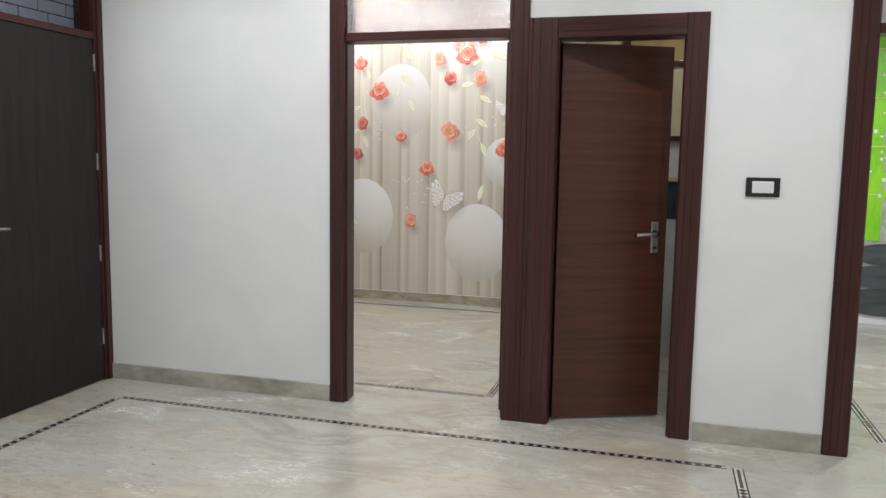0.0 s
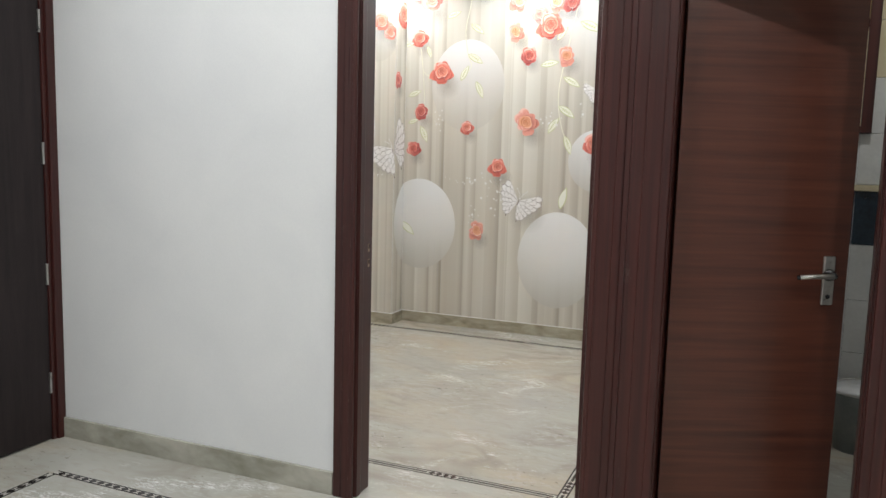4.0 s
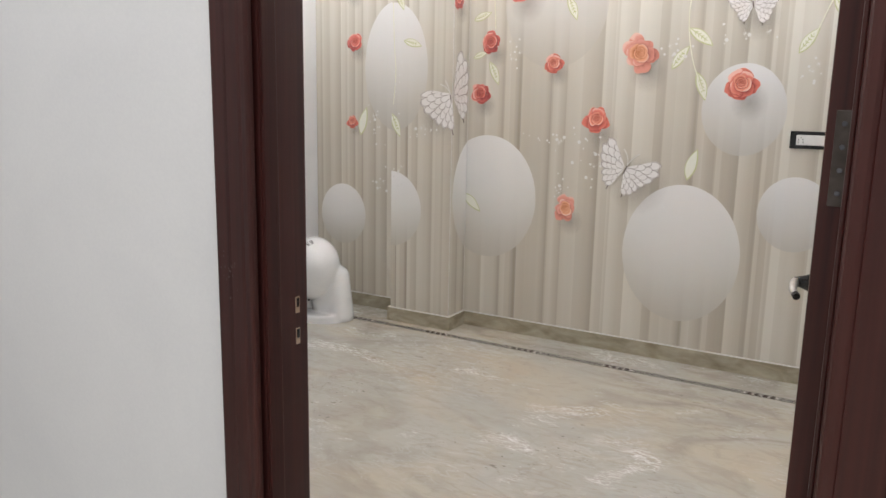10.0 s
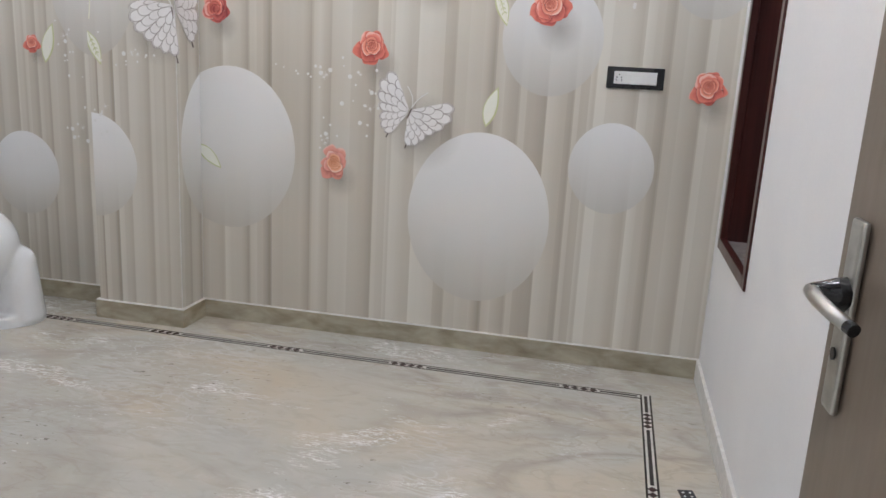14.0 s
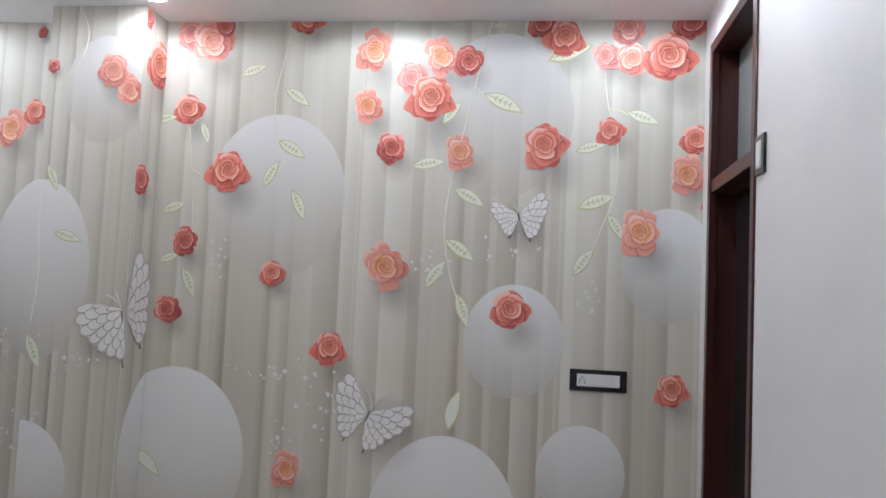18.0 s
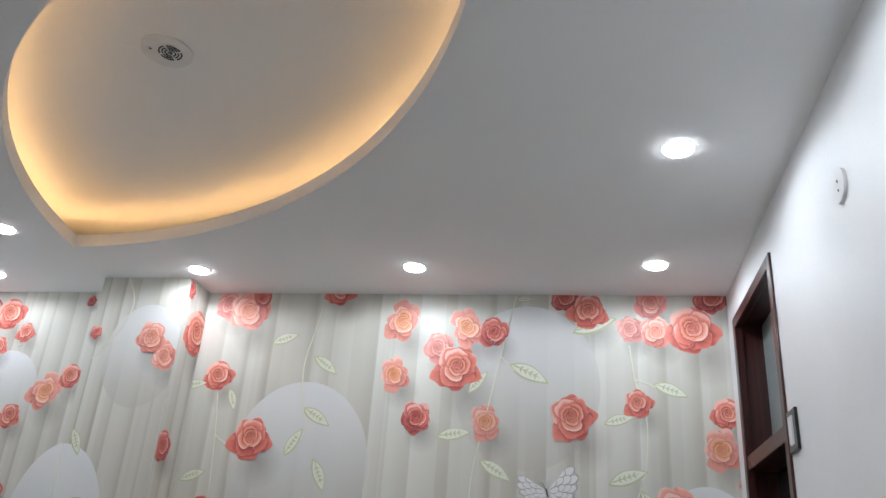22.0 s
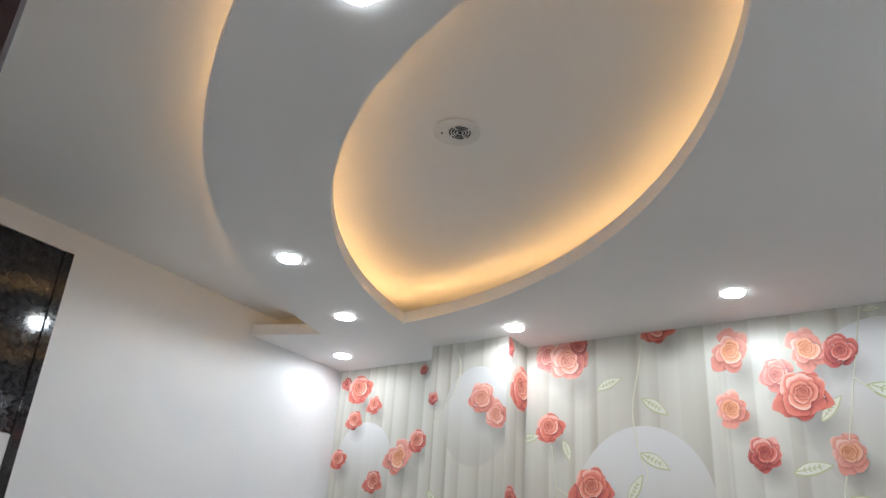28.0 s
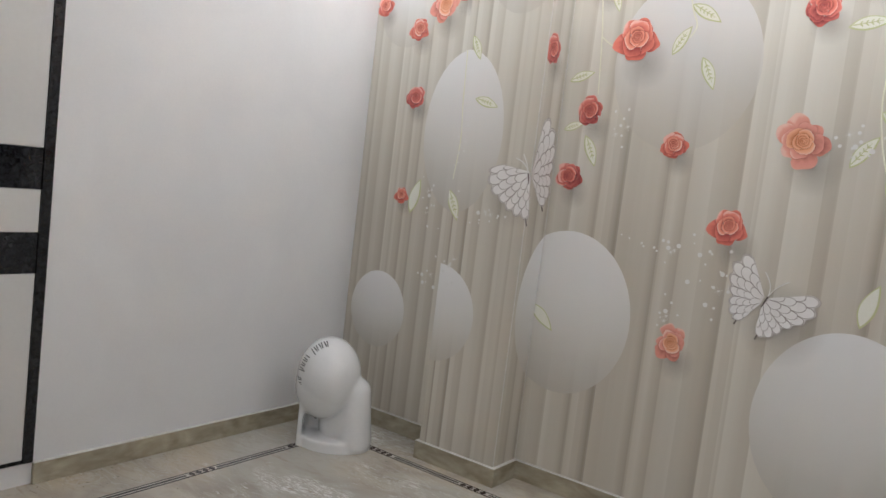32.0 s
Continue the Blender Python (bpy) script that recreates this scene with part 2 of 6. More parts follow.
def floor_marble(name):
    m = bpy.data.materials.new(name)
    m.use_nodes = True
    n, l = m.node_tree.nodes, m.node_tree.links
    b = n["Principled BSDF"]
    tc = n.new("ShaderNodeTexCoord")

    def field(scale, stretch, turn, detail, dist, lo, hi):
        mp, t, r = n.new("ShaderNodeMapping"), n.new("ShaderNodeTexNoise"), n.new("ShaderNodeMapRange")
        mp.inputs["Scale"].default_value, mp.inputs["Rotation"].default_value[2] = stretch, radians(turn)
        t.inputs["Scale"].default_value, t.inputs["Detail"].default_value, t.inputs["Distortion"].default_value = scale, detail, dist
        r.inputs["From Min"].default_value, r.inputs["From Max"].default_value = lo, hi
        l.new(tc.outputs["Object"], mp.inputs[0])
        l.new(mp.outputs[0], t.inputs["Vector"])
        l.new(t.outputs["Fac"], r.inputs["Value"])
        return r.outputs[0]

    def over(base, colour, fac, k):
        mix, f = n.new("ShaderNodeMix"), n.new("ShaderNodeMath")
        mix.data_type, f.operation, f.inputs[1].default_value = "RGBA", "MULTIPLY", k
        l.new(fac, f.inputs[0])
        l.new(f.outputs[0], mix.inputs["Factor"])
        l.new(base, mix.inputs["A"])
        mix.inputs["B"].default_value = (*colour, 1)
        return mix.outputs["Result"]

    def ridge(scale, stretch, turn, detail, dist, width):
        """Thin lines where a noise crosses its middle."""
        f = field(scale, stretch, turn, detail, dist, 0.5 - width, 0.5 + width)
        t = n.new("ShaderNodeMath")
        t.operation, t.inputs[1].default_value = "SUBTRACT", 0.5
        a, k = n.new("ShaderNodeMath"), n.new("ShaderNodeMath")
        a.operation, k.operation, k.inputs[1].default_value, k.inputs[2].default_value = "ABSOLUTE", "MULTIPLY_ADD", -2.0, 1.0
        l.new(f, t.inputs[0])
        l.new(t.outputs[0], a.inputs[0])
        l.new(a.outputs[0], k.inputs[0])
        return k.outputs[0]

    def both(p, q):
        t = n.new("ShaderNodeMath")
        t.operation = "MULTIPLY"
        l.new(p, t.inputs[0])
        l.new(q, t.inputs[1])
        return t.outputs[0]

    rgb = n.new("ShaderNodeRGB")
    rgb.outputs[0].default_value = (0.475, 0.462, 0.415, 1)
    c = over(rgb.outputs[0], (0.55, 0.462, 0.345), field(0.8, (1, 1.7, 1), 28, 5, 1.0, 0.45, 0.68), 0.80)
    c = over(c, (0.40, 0.398, 0.375), field(1.0, (1, 1.9, 1), 22, 6, 1.2, 0.50, 0.76), 0.55)
    c = over(c, (0.56, 0.545, 0.51), field(2.6, (1, 2.2, 1), 18, 7, 1.0, 0.50, 0.80), 0.50)
    c = over(c, (0.335, 0.300, 0.255), both(ridge(0.8, (1, 2.4, 1), 24, 6, 1.3, 0.07), field(0.9, (1, 1, 1), 0, 3, 0.5, 0.42, 0.60)), 0.72)
    c = over(c, (0.30, 0.215, 0.14), both(field(5.5, (1, 3.0, 1), -30, 6, 1.4, 0.54, 0.76), field(1.4, (1, 1, 1), 60, 3, 0.5, 0.54, 0.68)), 0.62)
    c = over(c, (0.375, 0.345, 0.295), field(8.0, (1, 2.1, 1), 26, 9, 1.6, 0.52, 0.80), 0.55)
    c = over(c, (0.33, 0.29, 0.235), both(ridge(3.2, (1, 2.3, 1), 30, 7, 1.6, 0.035), field(1.1, (1, 1, 1), 15, 4, 0.5, 0.45, 0.62)), 0.45)
    c = over(c, (0.585, 0.575, 0.55), both(ridge(4.6, (1, 2.6, 1), -20, 7, 1.4, 0.04), field(1.3, (1, 1, 1), 75, 4, 0.5, 0.46, 0.62)), 0.6)
    worn = field(1.9, (1, 1.5, 1), 34, 5, 0.9, 0.57, 0.68)
    c = over(c, (0.82, 0.82, 0.81), both(field(13.0, (1, 4.2, 1), -26, 4, 1.4, 0.575, 0.625), worn), 0.82)
    c = over(c, (0.76, 0.76, 0.75), both(ridge(8.0, (1, 3.4, 1), -40, 6, 1.6, 0.030), worn), 0.95)
    c = over(c, (0.86, 0.86, 0.85), both(field(30.0, (1, 3.6, 1), -14, 3, 1.2, 0.61, 0.66), worn), 0.85)
    c = over(c, (0.72, 0.71, 0.69), both(field(22.0, (1, 4.6, 1), 30, 4, 1.0, 0.65, 0.69), field(2.6, (1, 1, 1), 80, 3, 0.5, 0.53, 0.63)), 0.8)
    c = over(c, (0.10, 0.08, 0.06), both(field(26.0, (1, 2.4, 1), -48, 2, 0.8, 0.675, 0.71), field(1.7, (1, 1, 1), 10, 3, 0.5, 0.50, 0.60)), 0.65)
    l.new(c, b.inputs["Base Color"])
    rough = n.new("ShaderNodeMapRange")
    rough.inputs["To Min"].default_value, rough.inputs["To Max"].default_value = 0.17, 0.25
    l.new(field(2.2, (1, 1.6, 1), 20, 3, 0, 0.2, 0.8), rough.inputs["Value"])
    l.new(rough.outputs[0], b.inputs["Roughness"])
    return m


MARBLE = floor_marble("beige_marble")


def print_nodes(name, rough=0.6):
    """A printed surface: its node tree, its shader and its UV map split into x and y."""
    m = bpy.data.materials.new(name)
    m.use_nodes = True
    n, l = m.node_tree.nodes, m.node_tree.links
    b = n["Principled BSDF"]
    b.inputs["Roughness"].default_value, b.inputs["Specular IOR Level"].default_value = rough, 0.3
    uv, sep = n.new("ShaderNodeUVMap"), n.new("ShaderNodeSeparateXYZ")
    l.new(uv.outputs[0], sep.inputs[0])
    return m, n, l, b, sep


def ramp_of(n, stops):
    r = n.new("ShaderNodeValToRGB")
    for k, (p, c) in enumerate(stops):
        e = r.color_ramp.elements[k] if k < 2 else r.color_ramp.elements.new(p)
        e.position, e.color = p, (*c, 1)
    return r


def pleat_print(name="pleated_curtain_print", shape=(), ink=()):
    """Curtain pleats: the fold's tone lies in UV x; beige at the hem pales to cream at the top, where lamplight is
    painted in.
    Over them, where given, a shape whose tint and cover of ink follow UV y, so that the pleats show where the ink is
    thin."""
    m, n, l, b, sep = print_nodes(name)
    tc, mp, streak, tone = n.new("ShaderNodeTexCoord"), n.new("ShaderNodeMapping"), n.new("ShaderNodeTexNoise"), n.new("ShaderNodeMath")
    mp.inputs["Scale"].default_value = (13, 13, 0.4)
    streak.inputs["Scale"].default_value, streak.inputs["Detail"].default_value = 1.0, 4
    l.new(tc.outputs["Object"], mp.inputs[0])
    l.new(mp.outputs[0], streak.inputs["Vector"])
    tone.operation, tone.inputs[1].default_value = "MULTIPLY_ADD", 0.24
    l.new(streak.outputs["Fac"], tone.inputs[0])
    l.new(sep.outputs[0], tone.inputs[2])
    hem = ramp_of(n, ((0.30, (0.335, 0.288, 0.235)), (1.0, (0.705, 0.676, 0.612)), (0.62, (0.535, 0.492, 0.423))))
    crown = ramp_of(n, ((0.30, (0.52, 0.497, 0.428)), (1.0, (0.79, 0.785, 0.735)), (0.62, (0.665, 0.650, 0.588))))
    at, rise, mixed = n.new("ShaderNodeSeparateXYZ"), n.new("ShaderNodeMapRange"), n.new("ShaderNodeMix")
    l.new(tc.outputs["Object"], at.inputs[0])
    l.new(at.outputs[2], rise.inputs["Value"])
    # the paling upwards puts the downlights' wash into the colour
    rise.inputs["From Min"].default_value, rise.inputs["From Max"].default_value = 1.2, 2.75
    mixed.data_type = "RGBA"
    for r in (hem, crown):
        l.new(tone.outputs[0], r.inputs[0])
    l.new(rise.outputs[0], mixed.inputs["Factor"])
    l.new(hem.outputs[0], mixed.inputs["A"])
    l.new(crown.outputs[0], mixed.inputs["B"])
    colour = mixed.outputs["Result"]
    if shape:
        tint, cover, laid = ramp_of(n, shape), ramp_of(n, [(p, (v, v, v)) for p, v in ink]), n.new("ShaderNodeMix")
        l.new(sep.outputs[1], tint.inputs[0])
        l.new(sep.outputs[1], cover.inputs[0])
        laid.data_type = "RGBA"
        l.new(cover.outputs[0], laid.inputs["Factor"])
        l.new(colour, laid.inputs["A"])
        l.new(tint.outputs[0], laid.inputs["B"])
        colour = laid.outputs["Result"]
    l.new(colour, b.inputs["Base Color"])
    return m


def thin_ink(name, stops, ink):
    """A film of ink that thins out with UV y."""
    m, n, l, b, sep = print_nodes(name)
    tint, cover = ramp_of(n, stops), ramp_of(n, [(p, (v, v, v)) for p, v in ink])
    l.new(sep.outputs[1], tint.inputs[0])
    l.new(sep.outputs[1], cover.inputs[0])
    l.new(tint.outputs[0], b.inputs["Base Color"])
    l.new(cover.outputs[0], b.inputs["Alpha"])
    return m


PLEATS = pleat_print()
GROUT = mat("grey_white_sealant", (0.58, 0.57, 0.54), (0.74, 0.73, 0.70), 0.6, 30)
EGG = pleat_print("white_egg_print", ((0.0, (0.55, 0.525, 0.48)), (0.95, (0.83, 0.83, 0.835)), (0.28, (0.63, 0.612, 0.575)), (0.6, (0.745, 0.738, 0.72))), ((0.0, 0.84), (0.45, 0.98)))
EGG_FADED = pleat_print("faded_egg_print", ((0.0, (0.54, 0.515, 0.47)), (0.95, (0.81, 0.812, 0.822)), (0.45, (0.655, 0.642, 0.615))), ((0.0, 0.46), (0.85, 0.95), (0.4, 0.76)))
EGG_CLEAR = pleat_print("clear_egg_print", ((0.0, (0.55, 0.54, 0.515)), (0.95, (0.81, 0.812, 0.822)), (0.45, (0.665, 0.66, 0.645))), ((0.0, 0.72), (0.85, 0.96), (0.4, 0.86)))
# soft shadow tone that the wallpaper print draws under roses and butterflies
PRINTED_SHADOW = thin_ink("drop_shadow_print", ((0.0, (0.30, 0.275, 0.25)), (1.0, (0.27, 0.25, 0.23))), ((0.0, 0.0), (1.0, 0.36), (0.5, 0.17)))


def petals(name, dark, mid, light, rim):
    mid, light, rim = [tuple(min(c * 1.10, 0.9) * 0.84 + 0.16 * k for c, k in zip(col, (0.95, 0.40, 0.30))) for col in (mid, light, rim)]
    rim = tuple(c * 0.6 + 0.4 * k for c, k in zip(rim, (0.94, 0.70, 0.62)))
    return ramp_print(name, [(0.10, tuple(c * 0.42 for c in dark)), (0.30, dark), (0.56, mid), (0.82, light), (1.0, rim)], wobble=0.30, scale=3.4)


ROSE_INKS = {
    "red": (petals("red_rose_outer", (0.36, 0.05, 0.045), (0.6, 0.13, 0.1), (0.7, 0.22, 0.17), (0.8, 0.42, 0.36)), petals("red_rose_heart", (0.42, 0.07, 0.05), (0.68, 0.22, 0.15), (0.77, 0.36, 0.27), (0.86, 0.58, 0.48))),
    "crimson": (petals("crimson_rose_outer", (0.2, 0.025, 0.03), (0.46, 0.08, 0.08), (0.6, 0.16, 0.14), (0.7, 0.3, 0.27)), petals("crimson_rose_heart", (0.26, 0.03, 0.03), (0.55, 0.11, 0.09), (0.67, 0.21, 0.17), (0.76, 0.36, 0.31))),
    "coral": (petals("coral_rose_outer", (0.46, 0.1, 0.08), (0.68, 0.25, 0.2), (0.75, 0.36, 0.3), (0.82, 0.5, 0.45)), petals("coral_rose_heart", (0.52, 0.14, 0.08), (0.74, 0.33, 0.24), (0.8, 0.44, 0.35), (0.86, 0.58, 0.5))),
    "pink": (petals("pink_rose_outer", (0.5, 0.13, 0.12), (0.7, 0.28, 0.26), (0.77, 0.38, 0.35), (0.83, 0.52, 0.48)), petals("pink_rose_heart", (0.52, 0.13, 0.11), (0.74, 0.33, 0.28), (0.8, 0.45, 0.4), (0.86, 0.6, 0.54))),
    "peach": (petals("peach_rose_outer", (0.52, 0.17, 0.13), (0.7, 0.29, 0.24), (0.76, 0.37, 0.31), (0.83, 0.52, 0.45)), petals("peach_rose_heart", (0.58, 0.18, 0.07), (0.78, 0.38, 0.22), (0.82, 0.48, 0.33), (0.87, 0.63, 0.5))),
}
LEAF_EDGE = mat("olive_leaf_edge", (0.50, 0.53, 0.27), (0.62, 0.64, 0.40), 0.5, 20)
LEAF_FILL = mat("pale_leaf_fill", (0.79, 0.80, 0.70), (0.86, 0.87, 0.80), 0.5, 20)
VINE = mat("pale_vine", (0.76, 0.76, 0.60), (0.85, 0.85, 0.74), 0.5, 20)
WING_WHITE = mat("white_wing_scale", (0.78, 0.76, 0.755), (0.86, 0.85, 0.845), 0.5, 14)
WING_SHEET = mat("pinkish_wing_sheet", (0.68, 0.65, 0.645), (0.76, 0.74, 0.735), 0.5, 25)
SCALE_LINE = mat("taupe_scale_outline", (0.27, 0.24, 0.225), (0.42, 0.385, 0.37), 0.5, 90, contrast=0.8)
WING_LINE = mat("brown_wing_outline", (0.10, 0.08, 0.07), (0.22, 0.185, 0.17), 0.5, 120, contrast=0.8)
SPARKLE = mat("white_sparkle", (0.70, 0.70, 0.68), (0.80, 0.80, 0.79), 0.5, 10)


# ---- building helpers ----
def part(name, bm, material, parent=None, label="", smooth=False):
    me = bpy.data.meshes.new(name)
    bmesh.ops.recalc_face_normals(bm, faces=bm.faces)
    bm.to_mesh(me)
    bm.free()
    for m in material if isinstance(material, (list, tuple)) else [material]:
        me.materials.append(m)
    if smooth:
        for p in me.polygons:
            p.use_smooth = True
    ob = new(name, me)
    ob.parent = parent
    return tagged(ob, label)


def box(bm, x0, x1, y0, y1, z0, z1, bevel=0.0, index=0):
    vs = [bm.verts.new((x, y, z)) for x in (x0, x1) for y in (y0, y1) for z in (z0, z1)]
    fs = [bm.faces.new([vs[i] for i in q]) for q in ((0, 1, 3, 2), (4, 6, 7, 5), (0, 4, 5, 1), (2, 3, 7, 6), (0, 2, 6, 4), (1, 5, 7, 3))]
    for f in fs:
        f.material_index = index
    if bevel:
        es = list({e for f in fs for e in f.edges})
        bmesh.ops.bevel(bm, geom=es, offset=bevel, segments=2, affect="EDGES", profile=0.6)
    return bm


def slab(name, x0, x1, y0, y1, z0, z1, material, parent=None, bevel=0.0, label=""):
    return part(name, box(bmesh.new(), x0, x1, y0, y1, z0, z1, bevel), material, parent, label)


def tube(bm, points, r, sides=10, caps=True):
    rings = []
    for i, p in enumerate(points):
        a, b = Vector(points[max(i - 1, 0)]), Vector(points[min(i + 1, len(points) - 1)])
        q = (b - a).to_track_quat("Z", "Y")
        rad = r[i] if isinstance(r, (list, tuple)) else r
        rings.append([bm.verts.new(Vector(p) + q @ Vector((rad * math.cos(k * math.tau / sides), rad * math.sin(k * math.tau / sides), 0))) for k in range(sides)])
    for a, b in zip(rings, rings[1:]):
        for k in range(sides):
            bm.faces.new((a[k], a[(k + 1) % sides], b[(k + 1) % sides], b[k]))
    if caps:
        bm.faces.new(rings[0])
        bm.faces.new(rings[-1])
    return bm


def disc(bm, x, y, z, r, h, sides=32, axis="z"):
    tube(bm, [(x, y, z), (x, y, z + h)] if axis == "z" else ([(x, y, z), (x, y + h, z)] if axis == "y" else [(x, y, z), (x + h, y, z)]), r, sides)
    return bm


def wall_with_holes(name, along, at, thick, a0, a1, z1, holes, material, z0=0.0):
    """A wall along x or y from a0 to a1, with rectangular openings (b0, b1, c0, c1) cut right through."""
    bm = bmesh.new()

    def piece(p0, p1, q0, q1):
        if p1 - p0 > 1e-4 and q1 - q0 > 1e-4:
            if along == "x":
                box(bm, p0, p1, at, at + thick, q0, q1)
            else:
                box(bm, at, at + thick, p0, p1, q0, q1)

    left = a0
    for b0, b1, c0, c1 in sorted(holes):
        piece(left, b0, z0, z1)
        piece(b0, b1, z0, c0)
        piece(b0, b1, c1, z1)
        left = b1
    piece(left, a1, z0, z1)
    bmesh.ops.remove_doubles(bm, verts=bm.verts, dist=1e-5)
    return tagged(part(name, bm, material), kind="structure")


def bezier(p0, p1, p2, p3, n=40):
    out = []
    for i in range(n + 1):
        t = i / n
        out.append(tuple((1 - t) ** 3 * a + 3 * (1 - t) ** 2 * t * b + 3 * (1 - t) * t * t * c + t ** 3 * d for a, b, c, d in zip(p0, p1, p2, p3)))
    return out


def moulding(name, p0, p1, profile, out, material, parent, label=""):
    """Sweep a section (across, proud) from p0 to p1; across runs along `out`, proud along -y."""
    bm = bmesh.new()
    p0, p1, out = Vector(p0), Vector(p1), Vector(out)
    rings = [[bm.verts.new(p + out * a + Vector((0, -d, 0))) for a, d in profile] for p in (p0, p1)]
    for a, b, c, d in zip(rings[0], rings[0][1:], rings[1][1:], rings[1]):
        bm.faces.new((a, b, c, d))
    for r in rings:
        bm.faces.new(r)
    bm.faces.new((rings[0][0], rings[0][-1], rings[1][-1], rings[1][0]))
    return part(name, bm, material, parent, label)


def fluted(width, grooves, depth=0.014):
    """A casing section with rounded arrises and narrow grooves at the given distances from its outer edge."""
    pts = [(0.0, 0.0), (0.0, depth * 0.65), (0.0025, depth * 0.92), (0.006, depth)]
    for c in grooves:
        pts += [(c - 0.006, depth), (c - 0.002, depth - 0.0010), (c, depth - 0.0020), (c + 0.001, depth - 0.0004), (c + 0.006, depth - 0.0002)]
    return pts + [(width - 0.006, depth), (width - 0.0025, depth * 0.92), (width, depth * 0.65), (width, 0.0)]


# ---- structure ----
floor_ob = tagged(slab("floor", -6.0, 4.5, -4.0, 8.0, -0.12, 0.0, MARBLE), kind="structure")
D1 = (-1.520, -0.547)
D2 = (-0.335, 0.326)
D3 = (1.115, 1.98)
wall_with_holes("wall_hall", "x", HALL_Y, ROOM_Y - HALL_Y, -4.182, 4.3, SLAB, [(D1[0], D1[1], 0, 2.487), (D2[0], D2[1], 0, 2.052), (D3[0], D3[1], 0, 2.45)], PAINT)
wall_with_holes("wall_north", "x", NORTH_Y, 0.15, -4.182, -0.377, SLAB, [], PAINT)
wall_with_holes("wall_west", "y", WEST_X - 0.15, 0.15, ROOM_Y, NORTH_Y, SLAB, [(3.78, 5.03, 0.085, 2.775)], PAINT)
WIN = (5.945, 6.60, 0.625, 2.585)
wall_with_holes("wall_east", "y", EAST_X, 0.12, ROOM_Y, NORTH_Y, SLAB, [WIN], PAINT)
tagged(slab("wall_pilaster", PIL_L, PIL_R, PIL_Y, NORTH_Y, 0, CEIL + LIP, PAINT), kind="structure")
wall_with_holes("wall_hall_west", "y", HALL_WEST - 0.15, 0.15, -3.5, HALL_Y, SLAB, [(2.53, 3.45, 0, 2.545)], PAINT)
tagged(slab("wall_hall_south", -3.24, 4.3, -3.65, -3.5, 0, SLAB, PAINT), kind="structure")
tagged(slab("wall_hall_east", 4.3, 4.45, -3.5, 7.2, 0, SLAB, PAINT), kind="structure")
tagged(slab("wall_side_room_north", 1.0, 4.3, 7.12, 7.27, 0, SLAB, PAINT), kind="structure")
tagged(slab("wall_side_room_west", 0.9, 1.0, ROOM_Y, 7.12, 0, SLAB, PAINT), kind="structure")
tagged(slab("wall_bath_north", -0.377, 0.9, 5.3, 5.42, 0, SLAB, PAINT), kind="structure")
# unseen dark walls, added to close off behind the window and the entrance door
tagged(slab("wall_shaft", 0.2, 0.3, 5.42, 6.9, 0, SLAB, DARK_DOOR), kind="structure")
tagged(slab("wall_shaft_north", -0.377, 0.3, 6.9, 7.0, 0, SLAB, DARK_DOOR), kind="structure")
tagged(slab("wall_door_backing", -4.6, -4.5, 1.5, 3.495, 0, SLAB, DARK_DOOR), kind="structure")
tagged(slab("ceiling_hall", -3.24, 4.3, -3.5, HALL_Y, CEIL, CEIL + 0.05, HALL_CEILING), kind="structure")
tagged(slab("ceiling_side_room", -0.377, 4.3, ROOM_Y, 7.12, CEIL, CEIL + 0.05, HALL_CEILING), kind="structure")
tagged(slab("ceiling_slab", -4.7, 4.45, -3.65, 7.3, SLAB, SLAB + 0.12, CEILING_PAINT), kind="structure")

# dropped ceiling: a leaf-shaped opening and an outer crescent that leaves a tray along the wardrobe wall
LEAF_TIP_S, LEAF_TIP_N = (-1.241, 4.478), (-3.206, 6.188)
leaf_loop = bezier(LEAF_TIP_S, (-1.392, 5.420), (-2.250, 6.168), LEAF_TIP_N) + bezier(LEAF_TIP_N, (-3.070, 5.210), (-2.246, 4.412), LEAF_TIP_S)[1:-1]
outer_arc = bezier((-3.677, 6.164), (-3.527, 5.287), (-2.876, 4.492), (-2.031, 4.194)) + bezier((-2.031, 4.194), (-1.61, 4.045), (-1.25, 3.945), (-0.80, 3.87), 14)[1:]
TRAY_N, TRAY_Z = 6.09, 2.877
drop_loop = [(EAST_X, NORTH_Y), (WEST_X, NORTH_Y), (WEST_X, TRAY_N - 0.06)] + outer_arc + [(EAST_X, 3.85)]


def dropped_ceiling():
    bm = bmesh.new()
    for loop in (drop_loop, leaf_loop):
        vs = [bm.verts.new((x, y, CEIL)) for x, y in loop]
        for a, b in zip(vs, vs[1:] + vs[:1]):
            bm.edges.new((a, b))
    bmesh.ops.triangle_fill(bm, edges=bm.edges[:], use_beauty=True, use_dissolve=False)
    up = bmesh.ops.extrude_face_region(bm, geom=bm.faces[:])
    bmesh.ops.translate(bm, verts=[v for v in up["geom"] if isinstance(v, bmesh.types.BMVert)], vec=(0, 0, LIP))
    return bm


tagged(part("ceiling", dropped_ceiling(), CEILING_PAINT), kind="structure")


